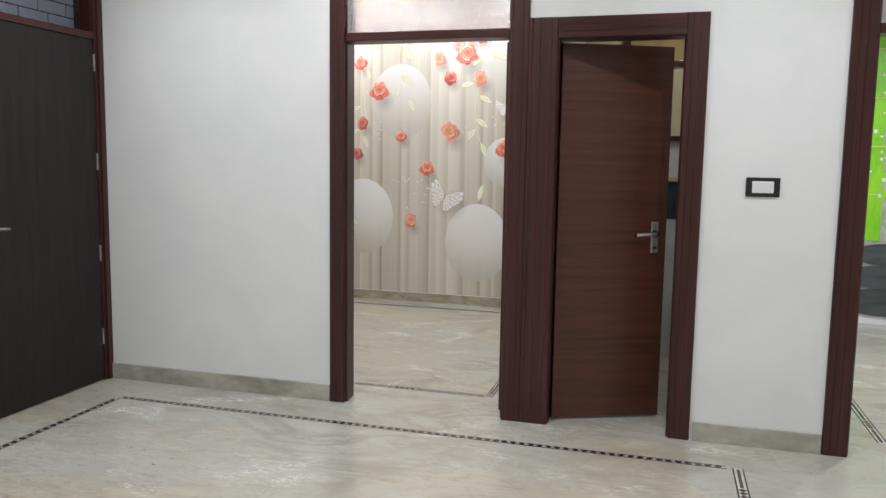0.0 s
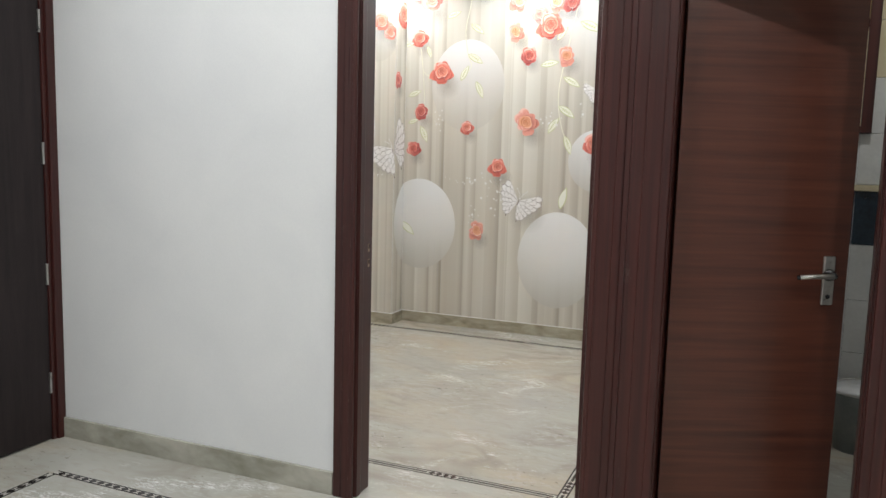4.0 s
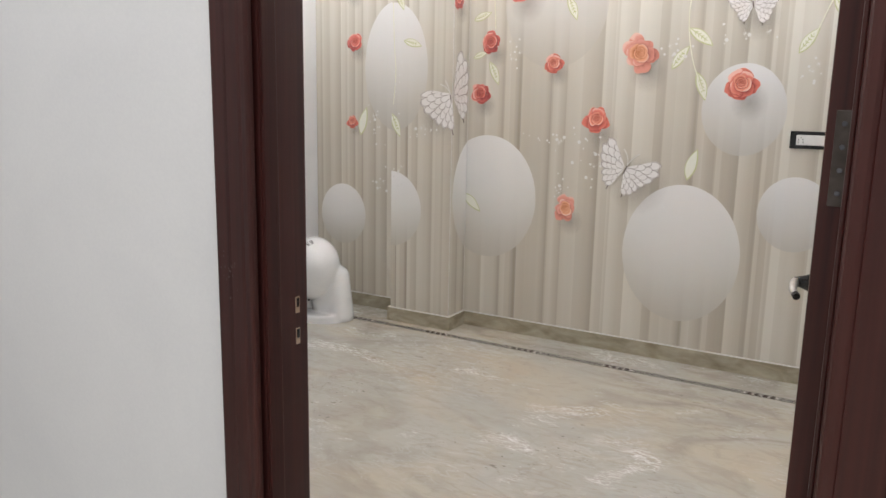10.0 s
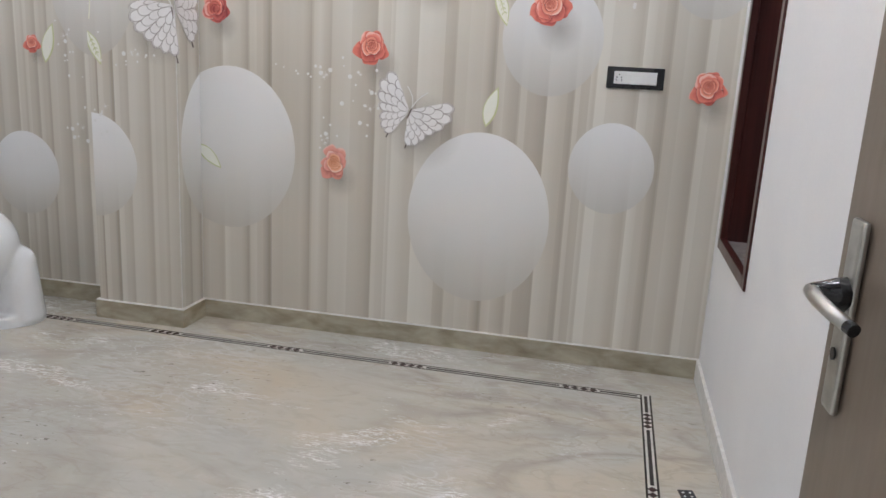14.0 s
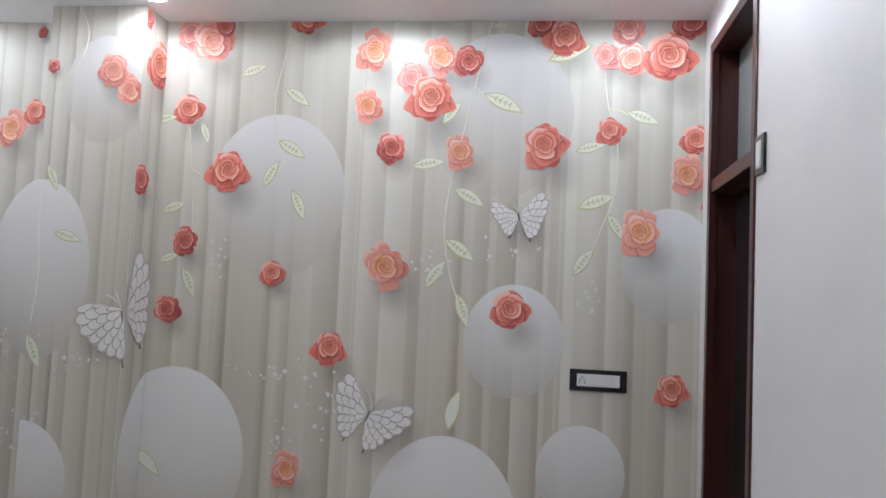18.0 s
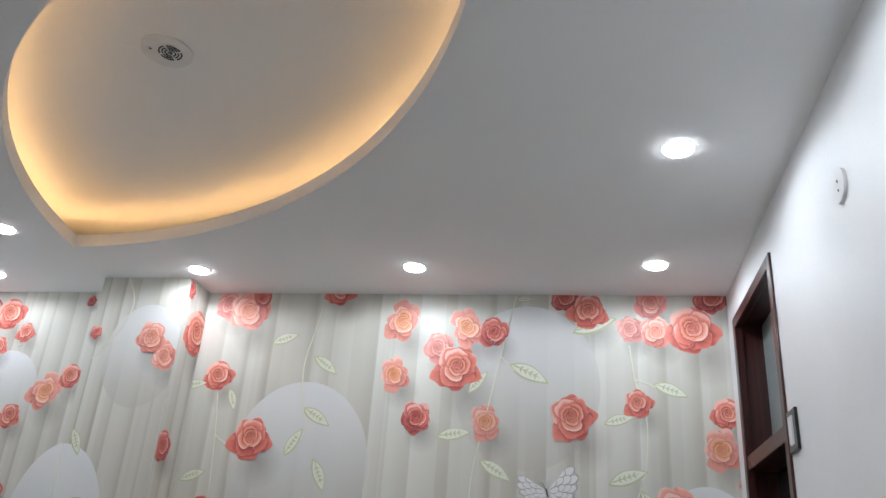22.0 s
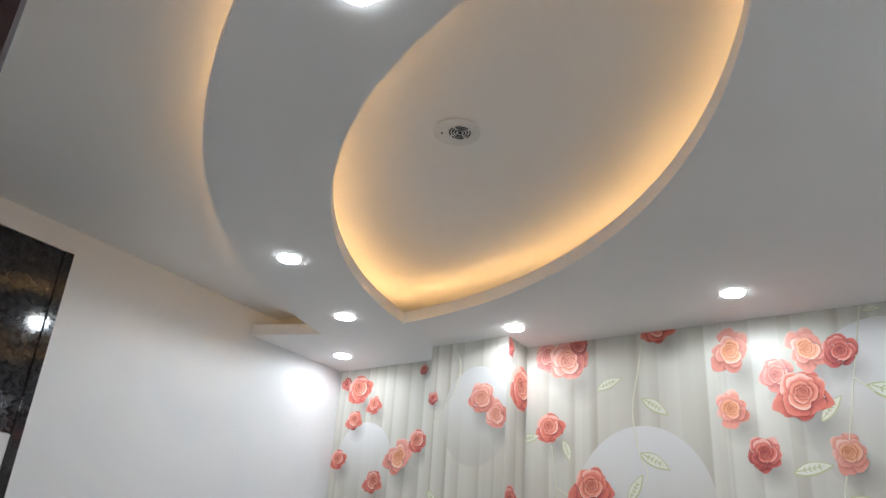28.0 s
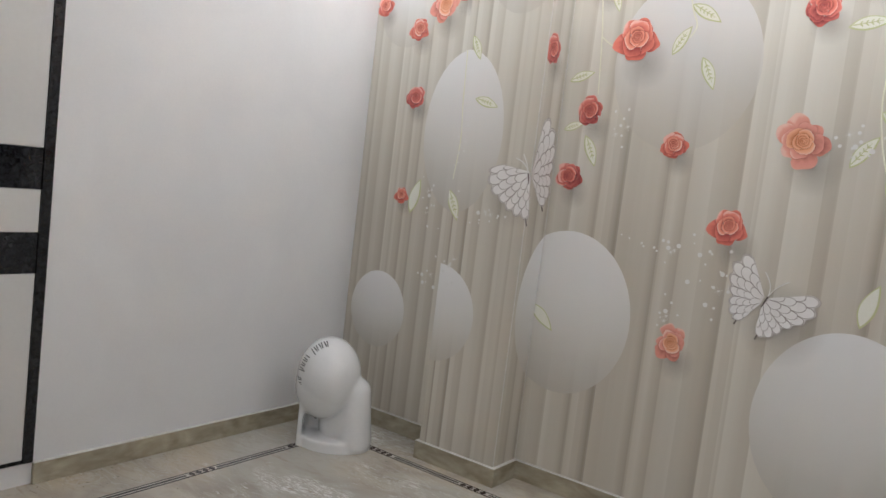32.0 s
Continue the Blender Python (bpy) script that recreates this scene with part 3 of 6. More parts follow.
def tray_ceiling():
    """The lower slab over the tray; it ends above the dropped ceiling, behind the strip."""
    rim = []
    for a, p, b in zip(outer_arc, outer_arc[1:], outer_arc[2:]):
        d = (Vector(b) - Vector(a)).normalized()
        rim.append(Vector(p) + Vector((-d.y, d.x)) * 0.17)
    loop = [(WEST_X, ROOM_Y), (WEST_X, TRAY_N + 0.1)] + [tuple(p) for p in rim] + [(EAST_X, 4.05), (EAST_X, ROOM_Y)]
    bm = bmesh.new()
    bm.faces.new([bm.verts.new((x, y, TRAY_Z)) for x, y in loop])
    up = bmesh.ops.extrude_face_region(bm, geom=bm.faces[:])
    bmesh.ops.translate(bm, verts=[v for v in up["geom"] if isinstance(v, bmesh.types.BMVert)], vec=(0, 0, SLAB - TRAY_Z - 0.004))
    bmesh.ops.triangulate(bm, faces=bm.faces[:])
    bmesh.ops.recalc_face_normals(bm, faces=bm.faces[:])
    return bm


tagged(part("ceiling_tray", tray_ceiling(), CEILING_PAINT), kind="structure")


def led_strip(name, loop, centre_side, run_on, rise=0.048):
    """A warm strip on a low riser above the dropped ceiling, set back from the lip."""
    n = len(loop)
    pts = []
    for i in range(n):
        a = Vector(loop[max(i - 1, 0)])
        b = Vector(loop[min(i + 1, n - 1)])
        d = (b - a).normalized()
        pts.append(Vector(loop[i]) + Vector((-d.y, d.x)) * centre_side)
    first, last = (pts[0] - pts[1]).normalized(), (pts[-1] - pts[-2]).normalized()
    pts = [pts[0] + first * run_on] + pts + [pts[-1] + last * run_on]
    strip = tagged(new(name), "warm white LED strip hidden above the ceiling lip", "light strip")
    for nm, z0, z1, w, m in (("riser", CEIL + LIP, CEIL + LIP + rise, 0.012, CEILING_PAINT), ("diode_tape", CEIL + LIP + rise + 0.0005, CEIL + LIP + rise + 0.004, 0.008, STRIP)):
        bm = bmesh.new()
        rows = []
        for k, p in enumerate(pts):
            a, b = pts[max(k - 1, 0)], pts[min(k + 1, len(pts) - 1)]
            d = (b - a).normalized() * w / 2
            rows.append([bm.verts.new((p.x - d.y * s, p.y + d.x * s, z)) for s, z in ((-1, z0), (1, z0), (1, z1), (-1, z1))])
        for r, q in zip(rows, rows[1:]):
            for k in range(4):
                bm.faces.new((r[k], r[(k + 1) % 4], q[(k + 1) % 4], q[k]))
        bm.faces.new(rows[0])
        bm.faces.new(rows[-1])
        part(nm, bm, m, strip)
    return strip


led_strip("led_strip", leaf_loop[:41], -0.14, 0.16)
led_strip("led_strip", leaf_loop[40:] + leaf_loop[:1], -0.14, 0.16)
led_strip("led_strip", outer_arc[1:-2], 0.105, 0.14, 0.010)

# baseboards
SK = 0.086
for x0, x1, y0, y1 in ((PIL_R, EAST_X, NORTH_Y - 0.018, NORTH_Y), (WEST_X + 0.018, PIL_L, NORTH_Y - 0.018, NORTH_Y), (PIL_L - 0.018, PIL_R + 0.018, PIL_Y - 0.018, PIL_Y),
                       (PIL_R, PIL_R + 0.018, PIL_Y, NORTH_Y - 0.018), (PIL_L - 0.018, PIL_L, PIL_Y, NORTH_Y - 0.018), (WEST_X, WEST_X + 0.018, 5.03, NORTH_Y), (EAST_X - 0.014, EAST_X, ROOM_Y, NORTH_Y - 0.018)):
    tagged(slab("baseboard", x0, x1, y0, y1, 0, SK, GROUT if x1 == EAST_X and y0 == ROOM_Y else SKIRT, bevel=0.002), kind="structure")
    tagged(slab("trim", x0 + 0.001, x1 - 0.001, y0 + 0.001, y1 - 0.001, SK, SK + 0.003, GROUT), kind="structure")
for x0, x1 in ((HALL_WEST, -1.585), (0.423, 1.022)):
    tagged(slab("baseboard", x0, x1, HALL_Y - 0.016, HALL_Y, 0, 0.097, SKIRT_HALL, bevel=0.002), kind="structure")
tagged(slab("baseboard", HALL_WEST, HALL_WEST + 0.016, -3.5, 2.42, 0, 0.097, SKIRT_HALL, bevel=0.002), kind="structure")


# ---- doors ----
def hall_frame(name, x0, x1, w, wr, head, top, bar=None, label="", left=(0.037, 0.070), right=(0.030, 0.063), jl=0.028):
    """A grooved casing on the hall face; behind its edge a dark quirk, then the jamb with its stop through the wall."""
    fr = tagged(new(name), label or "dark mahogany door frame with a grooved casing", "door frame", kind="structure")
    y, lap = HALL_Y - 0.002, 0.025
    moulding("casing", (x0 - w, y, 0), (x0 - w, y, top + head), fluted(w + jl - 0.003, left), (1, 0, 0), WOOD, fr)
    moulding("casing", (x1 - lap, y, 0), (x1 - lap, y, top + head), fluted(wr + lap, right), (1, 0, 0), WOOD, fr)
    moulding("head_casing", (x0 + jl - 0.003, y, top - lap), (x1 - lap, y, top - lap), fluted(head + lap, (0.034, 0.068)), (0, 0, 1), WOOD_H, fr)
    slab("quirk", x0 - 0.004, x0 + jl - 0.014, HALL_Y - 0.0018, HALL_Y + 0.009, 0, top, WOOD, fr)
    slab("quirk", x1 - 0.014, x1 + 0.004, HALL_Y - 0.0018, HALL_Y + 0.009, 0, top, WOOD, fr)
    slab("jamb", x0 - 0.004, x0 + jl, HALL_Y + 0.009, ROOM_Y + 0.004, 0, top + 0.002, WOOD, fr, 0.004)
    slab("jamb", x1 - 0.028, x1 + 0.004, HALL_Y + 0.009, ROOM_Y + 0.004, 0, top + 0.002, WOOD, fr, 0.004)
    slab("head", x0 + jl, x1 - 0.028, HALL_Y - 0.0018, ROOM_Y + 0.004, top - 0.028, top + 0.002, WOOD_H, fr, 0.004)
    if jl > 0.02:
        slab("stop", x0 + jl, x0 + jl + 0.006, HALL_Y + 0.012, HALL_Y + 0.048, 0, top - 0.028, WOOD, fr, 0.002)
    slab("stop", x1 - 0.034, x1 - 0.028, HALL_Y + 0.012, HALL_Y + 0.048, 0, top - 0.028, WOOD, fr, 0.002)
    if bar:
        slab("transom_bar", x0 + 0.028, x1 - 0.028, HALL_Y - 0.004, ROOM_Y, bar - 0.022, bar + 0.025, WOOD_H, fr, 0.005)
    return fr


f1 = hall_frame("door_frame_1", D1[0], D1[1], 0.063, 0.076, 0.095, 2.485, 2.062, right=(0.020, 0.074))
pane = slab("pane", D1[0] + 0.028, D1[1] - 0.028, HALL_Y + 0.05, HALL_Y + 0.056, 2.087, 2.457, None, f1)
f2 = hall_frame("door_frame_2", D2[0], D2[1], 0.119, 0.081, 0.080, 2.050, left=(0.046, 0.104), jl=0.017)
moulding("joining_board", (-0.471, HALL_Y - 0.004, 0), (-0.471, HALL_Y - 0.004, 2.13), [(0, 0), (0, 0.010), (0.017, 0.010), (0.017, 0)], (1, 0, 0), WOOD, f2)
f3 = hall_frame("door_frame_3", D3[0], D3[1], 0.090, 0.090, 0.090, 2.36, 2.03)
slab("pane", D3[0] + 0.028, D3[1] - 0.028, HALL_Y + 0.05, HALL_Y + 0.056, 2.055, 2.33, WHITE_PLASTIC, f3, label="milky transom glass")


def reeded_glass():
    m = bpy.data.materials.new("textured_transom_glass")
    m.use_nodes = True
    n, l = m.node_tree.nodes, m.node_tree.links
    b = n["Principled BSDF"]
    b.inputs["Base Color"].default_value = (0.66, 0.67, 0.69, 1)
    b.inputs["Transmission Weight"].default_value, b.inputs["Roughness"].default_value, b.inputs["IOR"].default_value = 0.92, 0.20, 1.3
    tc, mp, t, bp = n.new("ShaderNodeTexCoord"), n.new("ShaderNodeMapping"), n.new("ShaderNodeTexVoronoi"), n.new("ShaderNodeBump")
    mp.inputs["Scale"].default_value = (70, 1, 17)
    l.new(tc.outputs["Object"], mp.inputs[0])
    l.new(mp.outputs[0], t.inputs["Vector"])
    l.new(t.outputs["Distance"], bp.inputs["Height"])
    bp.inputs["Strength"].default_value, bp.inputs["Distance"].default_value = 0.5, 0.004
    l.new(bp.outputs[0], b.inputs["Normal"])
    return m


pane.data.materials[0] = reeded_glass()
tagged(pane, "textured frosted transom glass")
pane.visible_shadow = False


def lever_handle(parent, at, turn, mirror=1, plate_h=0.24, plate=STEEL, knob=CHROME):
    """A plate with a lever: the plate lies in the xz plane and the lever points along +x."""
    m = Matrix.Translation(at) @ Matrix.Rotation(radians(turn), 4, "Z")
    made = []
    bm = box(bmesh.new(), -0.021, 0.021, -0.010, 0.0, -plate_h * 0.62, plate_h * 0.38, 0.006)
    p = part("handle", bm, plate, parent, "brushed steel handle plate")
    bm = tube(bmesh.new(), [(0, -0.008, 0), (0, -0.022, 0), (0, -0.036, 0), (0, -0.050, 0)], [0.022, 0.019, 0.014, 0.010], 16)
    part("neck", bm, knob, p, smooth=True)
    bm = tube(bmesh.new(), [(-0.004, -0.046, 0), (0.03 * mirror, -0.05, 0), (0.08 * mirror, -0.048, -0.002), (0.115 * mirror, -0.040, -0.006)], [0.010, 0.009, 0.0085, 0.008], 12)
    part("lever", bm, plate, p, smooth=True)
    bm = tube(bmesh.new(), [(0.114 * mirror, -0.0403, -0.006), (0.124 * mirror, -0.037, -0.008)], [0.0083, 0.0078], 12)
    part("lever_cap", bm, BLACK_PLASTIC, p)
    bm = disc(bmesh.new(), 0, -0.0125, -0.075, 0.008, 0.004, 16, "y")
    part("keyhole", bm, BLACK_PLASTIC, p)
    p.matrix_local = m
    return p


def door_leaf(name, hinge, angle, width, height, face, label, thick=0.035, z0=0.006):
    """A flush leaf that swings from its hinge; angle 0 lies along +x."""
    d = tagged(new(name), label, "door")
    d.location, d.rotation_euler = hinge, (0, 0, radians(angle))
    slab("leaf", 0, width, 0, thick, z0, height, face, d, 0.002)
    return d


# open bedroom door, seen on its taupe side
door_a = door_leaf("bedroom_door", (-0.580, ROOM_Y + 0.006, 0), 92.7, 0.835, 2.035, TAUPE_DOOR, "taupe laminate bedroom door standing open against the wall")
lever_handle(door_a, (0.765, 0.037, 1.02), 180, mirror=1, knob=BLACK_PLASTIC)
slab("lipping", -0.004, -0.0002, 0.0006, 0.0344, 0.008, 2.033, WOOD, door_a, 0.001, "dark wooden lipping on the hinge edge")
for z in (0.22, 0.785, 1.345, 1.86):
    plate = slab("hinge", -0.0065, -0.0035, 0.003, 0.024, z - 0.062, z + 0.062, HINGE, door_a, 0.001)
    for k in (-0.045, -0.015, 0.015, 0.045):
        part("screw", tube(bmesh.new(), [(-0.0085, 0.0135, z + k), (-0.006, 0.0135, z + k)], 0.0035, 10), CHROME, plate)
# bathroom door, ajar
door_b = door_leaf("bathroom_door", (-0.307, HALL_Y + 0.075, 0), 24.0, 0.608, 2.015, LEAF_WOOD, "reddish walnut flush door left ajar", z0=0.012)
lever_handle(door_b, (0.541, 0.0, 1.024), 0, mirror=-1, plate_h=0.17)


# pale smudges worn into the dark casings
for x, z, n in ((-0.448, 1.02, 60), (-1.552, 1.10, 24), (-0.43, 0.30, 16)):
    smudge = tagged(new("smudge"), "pale scuff mark on the dark door frame", "scuff mark")
    for i in range(n):
        a, b, r = random.gauss(0, 0.009), random.gauss(0, 0.016), random.uniform(0.0008, 0.0026)
        bm = bmesh.new()
        bm.faces.new([bm.verts.new((x + a + r * random.uniform(0.5, 1.0) * math.cos(k * 0.785), HALL_Y - 0.0166 - i * 0.00004, z + b + r * random.uniform(0.6, 1.3) * math.sin(k * 0.785))) for k in range(8)])
        part("scuff", bm, SCUFF, smudge)
# dark entrance door with its transom, in the side wall of the hall
def side_door():
    d = tagged(new("door_1"), "very dark laminate door with a mahogany frame and brick-patterned transom", "door", kind="structure")
    x, y0, y1, top = HALL_WEST, 2.53, 3.45, 2.545
    for a, b, c, e in ((y0 - 0.09, y0, 0, top + 0.07), (y1, y1 + 0.043, 0, top + 0.07)):
        slab("casing", x - 0.002, x + 0.016, a, b, c, e, WOOD, d, 0.004)
    slab("head_casing", x - 0.002, x + 0.016, y0, y1, top, top + 0.07, WOOD, d, 0.004)
    slab("jamb", x - 0.15, x + 0.004, y0, y0 + 0.04, 0, top, WOOD, d, 0.004)
    slab("jamb", x - 0.15, x + 0.004, y1 - 0.02, y1, 0, top, WOOD, d, 0.004)
    slab("head", x - 0.15, x + 0.004, y0 + 0.04, y1 - 0.02, top - 0.03, top, WOOD, d, 0.004)
    slab("transom_bar", x - 0.14, x + 0.004, y0 + 0.04, y1 - 0.02, 2.085, 2.125, WOOD, d, 0.004)
    slab("leaf", x - 0.040, x - 0.004, y0 + 0.042, y1 - 0.022, 0.008, 2.083, DARK_DOOR, d, 0.002)
    back = slab("transom_panel", x - 0.100, x - 0.094, y0 + 0.04, y1 - 0.02, 2.125, top - 0.03, BLACK_STONE, d)
    h, w, g = 0.066, 0.205, 0.007
    for row in range(6):
        z = 2.128 + row * (h + g)
        a = y0 + 0.042 - (w / 2 if row % 2 else 0.03)
        while a < y1 - 0.022:
            p, q = max(a, y0 + 0.042), min(a + w, y1 - 0.075)
            if q - p > 0.02 and z + h < top - 0.03:
                slab("pane", x - 0.094, x - 0.089, p, q, z, z + h, BLUE_GLASS, d, 0.001)
            a += w + g
    for z in (0.28, 0.80, 1.36, 1.95):
        slab("hinge", x - 0.006, x + 0.003, y1 - 0.030, y1 - 0.016, z - 0.05, z + 0.05, STEEL, d, 0.001)
    slab("handle", x - 0.004, x + 0.006, 2.585, 2.635, 0.88, 1.08, STEEL, d, 0.004, "brushed steel handle plate")
    part("lever", tube(bmesh.new(), [(x + 0.004, 2.612, 1.012), (x + 0.045, 2.614, 1.012), (x + 0.05, 2.66, 1.012), (x + 0.05, 2.70, 1.010)], 0.008, 10), STEEL, d, "steel lever", True)
    bolt = slab("tower_bolt", x - 0.004, x + 0.004, 2.578, 2.606, 1.76, 2.08, STEEL, d, 0.002, "aluminium tower bolt")
    part("bolt_rod", tube(bmesh.new(), [(x + 0.010, 2.592, 1.775), (x + 0.010, 2.592, 2.115)], 0.007, 10), STEEL, bolt, smooth=True)
    part("bolt_knob", tube(bmesh.new(), [(x + 0.010, 2.592, 1.785), (x + 0.028, 2.60, 1.775), (x + 0.03, 2.606, 1.79)], 0.005, 8), STEEL, bolt, smooth=True)


side_door()

# strike holes and scuffs on the bedroom frame
strike = tagged(new("strike_plate"), "raw wooden mortises cut in the door jamb", "strike plate")
for z in (1.020, 0.958):
    hole = slab("mortise", D1[0] + 0.0275, D1[0] + 0.0292, 3.588, 3.599, z - 0.016, z + 0.016, RAW_WOOD, strike)
    slab("slot", D1[0] + 0.0290, D1[0] + 0.0297, 3.590, 3.5975, z - 0.004, z + 0.014, BLACK_STONE, hole, label="dark empty slot")
for z in (0.22, 0.785, 1.345, 1.86):
    slab("hinge", D1[1] - 0.0305, D1[1] - 0.027, 3.59, 3.622, z - 0.05, z + 0.05, HINGE, f1, 0.001)

# ---- window in the east wall ----
def east_window():
    y0, y1, z0, z1 = WIN
    w = tagged(new("window_1"), "dark mahogany window frame with transom and dusty sill", "window", kind="structure")
    x = EAST_X
    c = 0.03
    slab("casing", x - 0.008, x + 0.02, y0 - 0.012, y0 + c, z0 - 0.012, z1 + 0.012, WOOD, w, 0.003)
    slab("casing", x - 0.008, x + 0.02, y1 - c, y1 + 0.012, z0 - 0.012, z1 + 0.012, WOOD, w, 0.003)
    slab("casing", x - 0.008, x + 0.02, y0 + c, y1 - c, z1 - c, z1 + 0.012, WOOD, w, 0.003)
    slab("casing", x - 0.008, x + 0.02, y0 + c, y1 - c, z0 - 0.012, z0 + c, WOOD, w, 0.003)
    slab("jamb", x + 0.02, x + 0.12, y0, y0 + 0.022, z0, z1, WOOD, w)
    slab("jamb", x + 0.02, x + 0.12, y1 - 0.022, y1, z0, z1, WOOD, w)
    slab("head", x + 0.02, x + 0.12, y0 + 0.022, y1 - 0.022, z1 - 0.022, z1, WOOD, w)
    slab("window_sill", x + 0.02, x + 0.12, y0 + 0.022, y1 - 0.022, z0, z0 + 0.022, DUSTY, w, 0.002, "dusty grey sill")
    slab("transom_bar", x - 0.002, x + 0.12, y0 + 0.022, y1 - 0.022, 2.005, 2.055, WOOD_H, w, 0.004)
    slab("pane", x + 0.095, x + 0.101, y0 + 0.022, y1 - 0.022, 2.055, z1 - 0.022, GREY_GLASS, w, label="frosted transom glass")
    s = slab("shutter", x + 0.085, x + 0.115, y0 + 0.022, y0 + 0.30, z0 + 0.022, 2.005, WOOD, w, 0.003)
    slab("pane", x + 0.098, x + 0.104, y0 + 0.30, y1 - 0.022, z0 + 0.022, 2.005, DARK_GLASS, w, label="dark window glass")
    slab("pane", x + 0.080, x + 0.085, y0 + 0.08, y0 + 0.25, z0 + 0.10, 1.93, DARK_GLASS, s)


east_window()

# ---- switch plates ----
def switch_plate(centre, w, h, face, cells, socket, label, border=0.018):
    """A glossy black plate with a white insert; face is 'south' or 'west'."""
    sw = tagged(new("switch_plate"), label, "switch")
    parts = [part("plate", box(bmesh.new(), -w / 2, w / 2, -0.009, 0, -h / 2, h / 2, 0.003), BLACK_PLASTIC, sw),
             part("insert", box(bmesh.new(), -w / 2 + border * 1.6, w / 2 - border * 1.6, -0.0115, -0.0085, -h / 2 + border, h / 2 - border, 0.001), WHITE_PLASTIC, sw, "white switch module")]
    iw = w - border * 3.2
    cw = iw / cells
    for i in range(cells):
        a = -iw / 2 + i * cw
        if socket and i < 2:
            continue
        part("rocker", box(bmesh.new(), a + 0.0008, a + cw - 0.0008, -0.014, -0.0112, -h / 2 + border + 0.002, h / 2 - border - 0.002, 0.001), WHITE_PLASTIC, sw)
    if socket:
        cx = -iw / 2 + cw
        for dx, dz in ((0, 0.011), (-0.009, 0.001), (0.009, 0.001), (-0.011, -0.010), (0.011, -0.010)):
            part("socket_hole", disc(bmesh.new(), cx + dx, -0.0122, dz, 0.0028, 0.0012, 10, "y"), BLACK_PLASTIC, sw)
    sw.matrix_world = Matrix.Translation(centre) @ Matrix.Rotation(radians({"south": 0, "west": -90}[face]), 4, "Z")
    return sw


switch_plate((0.686, HALL_Y, 1.295), 0.155, 0.093, "south", 4, False, "glossy black switch plate with white rockers on the white wall")
switch_plate((-0.892, NORTH_Y - 0.002, 1.252), 0.228, 0.086, "south", 8, True, "glossy black switch plate with socket on the floral wallpaper")
switch_plate((EAST_X, 5.872, 2.015), 0.095, 0.118, "west", 2, False, "small glossy black switch plate beside the window")
rc = tagged(new("cover_plate"), "round white cover plate high on the wall", "cover plate")
part("disc", disc(bmesh.new(), EAST_X - 0.008, 5.225, 2.455, 0.042, 0.0075, 32, "x"), WHITE_PLASTIC, rc)
for dz in (0.012, -0.012):
    part("screw", disc(bmesh.new(), EAST_X - 0.0095, 5.225, 2.455 + dz, 0.003, 0.0016, 10, "x"), GREY_INK, rc)
for x, z in ((0.375, 2.325), (-3.0, 2.665)):
    hk = tagged(new("wall_hook"), "small metal hook in the white wall", "hook")
    part("shank", tube(bmesh.new(), [(x, HALL_Y, z), (x, HALL_Y - 0.02, z), (x, HALL_Y - 0.028, z + 0.012)], 0.004, 8), STEEL, hk)
    part("washer", disc(bmesh.new(), x, HALL_Y - 0.004, z, 0.010, 0.0038, 14, "y"), CHROME, hk)


# ---- ceiling lights ----
def ceiling_downlight(x, y, z=CEIL, watts=2.8):
    dl = tagged(new("ceiling_downlight"), "round white recessed LED downlight, switched on", "ceiling light", "ceiling downlights")
    bm, n = bmesh.new(), 40
    prof = [(0.0525, 0.0), (0.052, -0.0010), (0.050, -0.0014), (0.0425, -0.0016)]
    rings = [[bm.verts.new((r * math.cos(k * math.tau / n), r * math.sin(k * math.tau / n), h)) for k in range(n)] for r, h in prof]
    for a, b in zip(rings, rings[1:]):
        for k in range(n):
            bm.faces.new((a[k], a[(k + 1) % n], b[(k + 1) % n], b[k]))
    part("rim", bm, WHITE_PLASTIC, dl, smooth=True)
    part("lens", tube(bmesh.new(), [(0, 0, -0.0074), (0, 0, -0.0070), (0, 0, -0.0056), (0, 0, -0.001)], [0.036, 0.0405, 0.0425, 0.0428], n), DISC, dl)
    dl.location = (x, y, z)
    if watts:
        if y > ROOM_Y and x < EAST_X:
            beam = lamp("downlight_beam", "SPOT", watts * 3.25, pose(x, y, z - 0.018))
            beam.data.shadow_soft_size, beam.data.spot_size, beam.data.spot_blend = 0.04, radians(179.5), 0.30
        else:
            lamp("downlight_beam", "AREA", watts, pose(x, y, z - 0.012), 0.09, COOL, 165)


ceiling_downlight(-0.875, 4.752, CEIL, 2.6)
ceiling_downlight(-0.817, 5.520, CEIL, 2.5)
ceiling_downlight(-0.812, 6.392, CEIL, 2.75)
ceiling_downlight(-1.780, 6.412, CEIL, 2.9)
ceiling_downlight(-2.757, 6.442, CEIL, 2.3)
ceiling_downlight(-2.033, 4.409, CEIL, 3.3)
ceiling_downlight(-3.401, 6.003, CEIL, 2.4)
ceiling_downlight(-3.815, 6.484, CEIL, 1.4)
ceiling_downlight(-3.176, 5.400, CEIL, 2.5)
ceiling_downlight(-1.418, 4.235, CEIL, 3.3)
# unseen grid of downlights, number and places assumed, added to light the hall
for x in (-2.4, -0.9, 0.6, 2.1):
    for y in (2.6, 0.4, -2.0):
        ceiling_downlight(x, y, CEIL, 6.2)
ceiling_downlight(-1.45, 3.12, CEIL, 1.5)
# two more unseen lights, added to brighten the side room and the bathroom
ceiling_downlight(2.3, 5.4, CEIL, 30.0)
ceiling_downlight(0.35, 4.5, CEIL, 3.0)

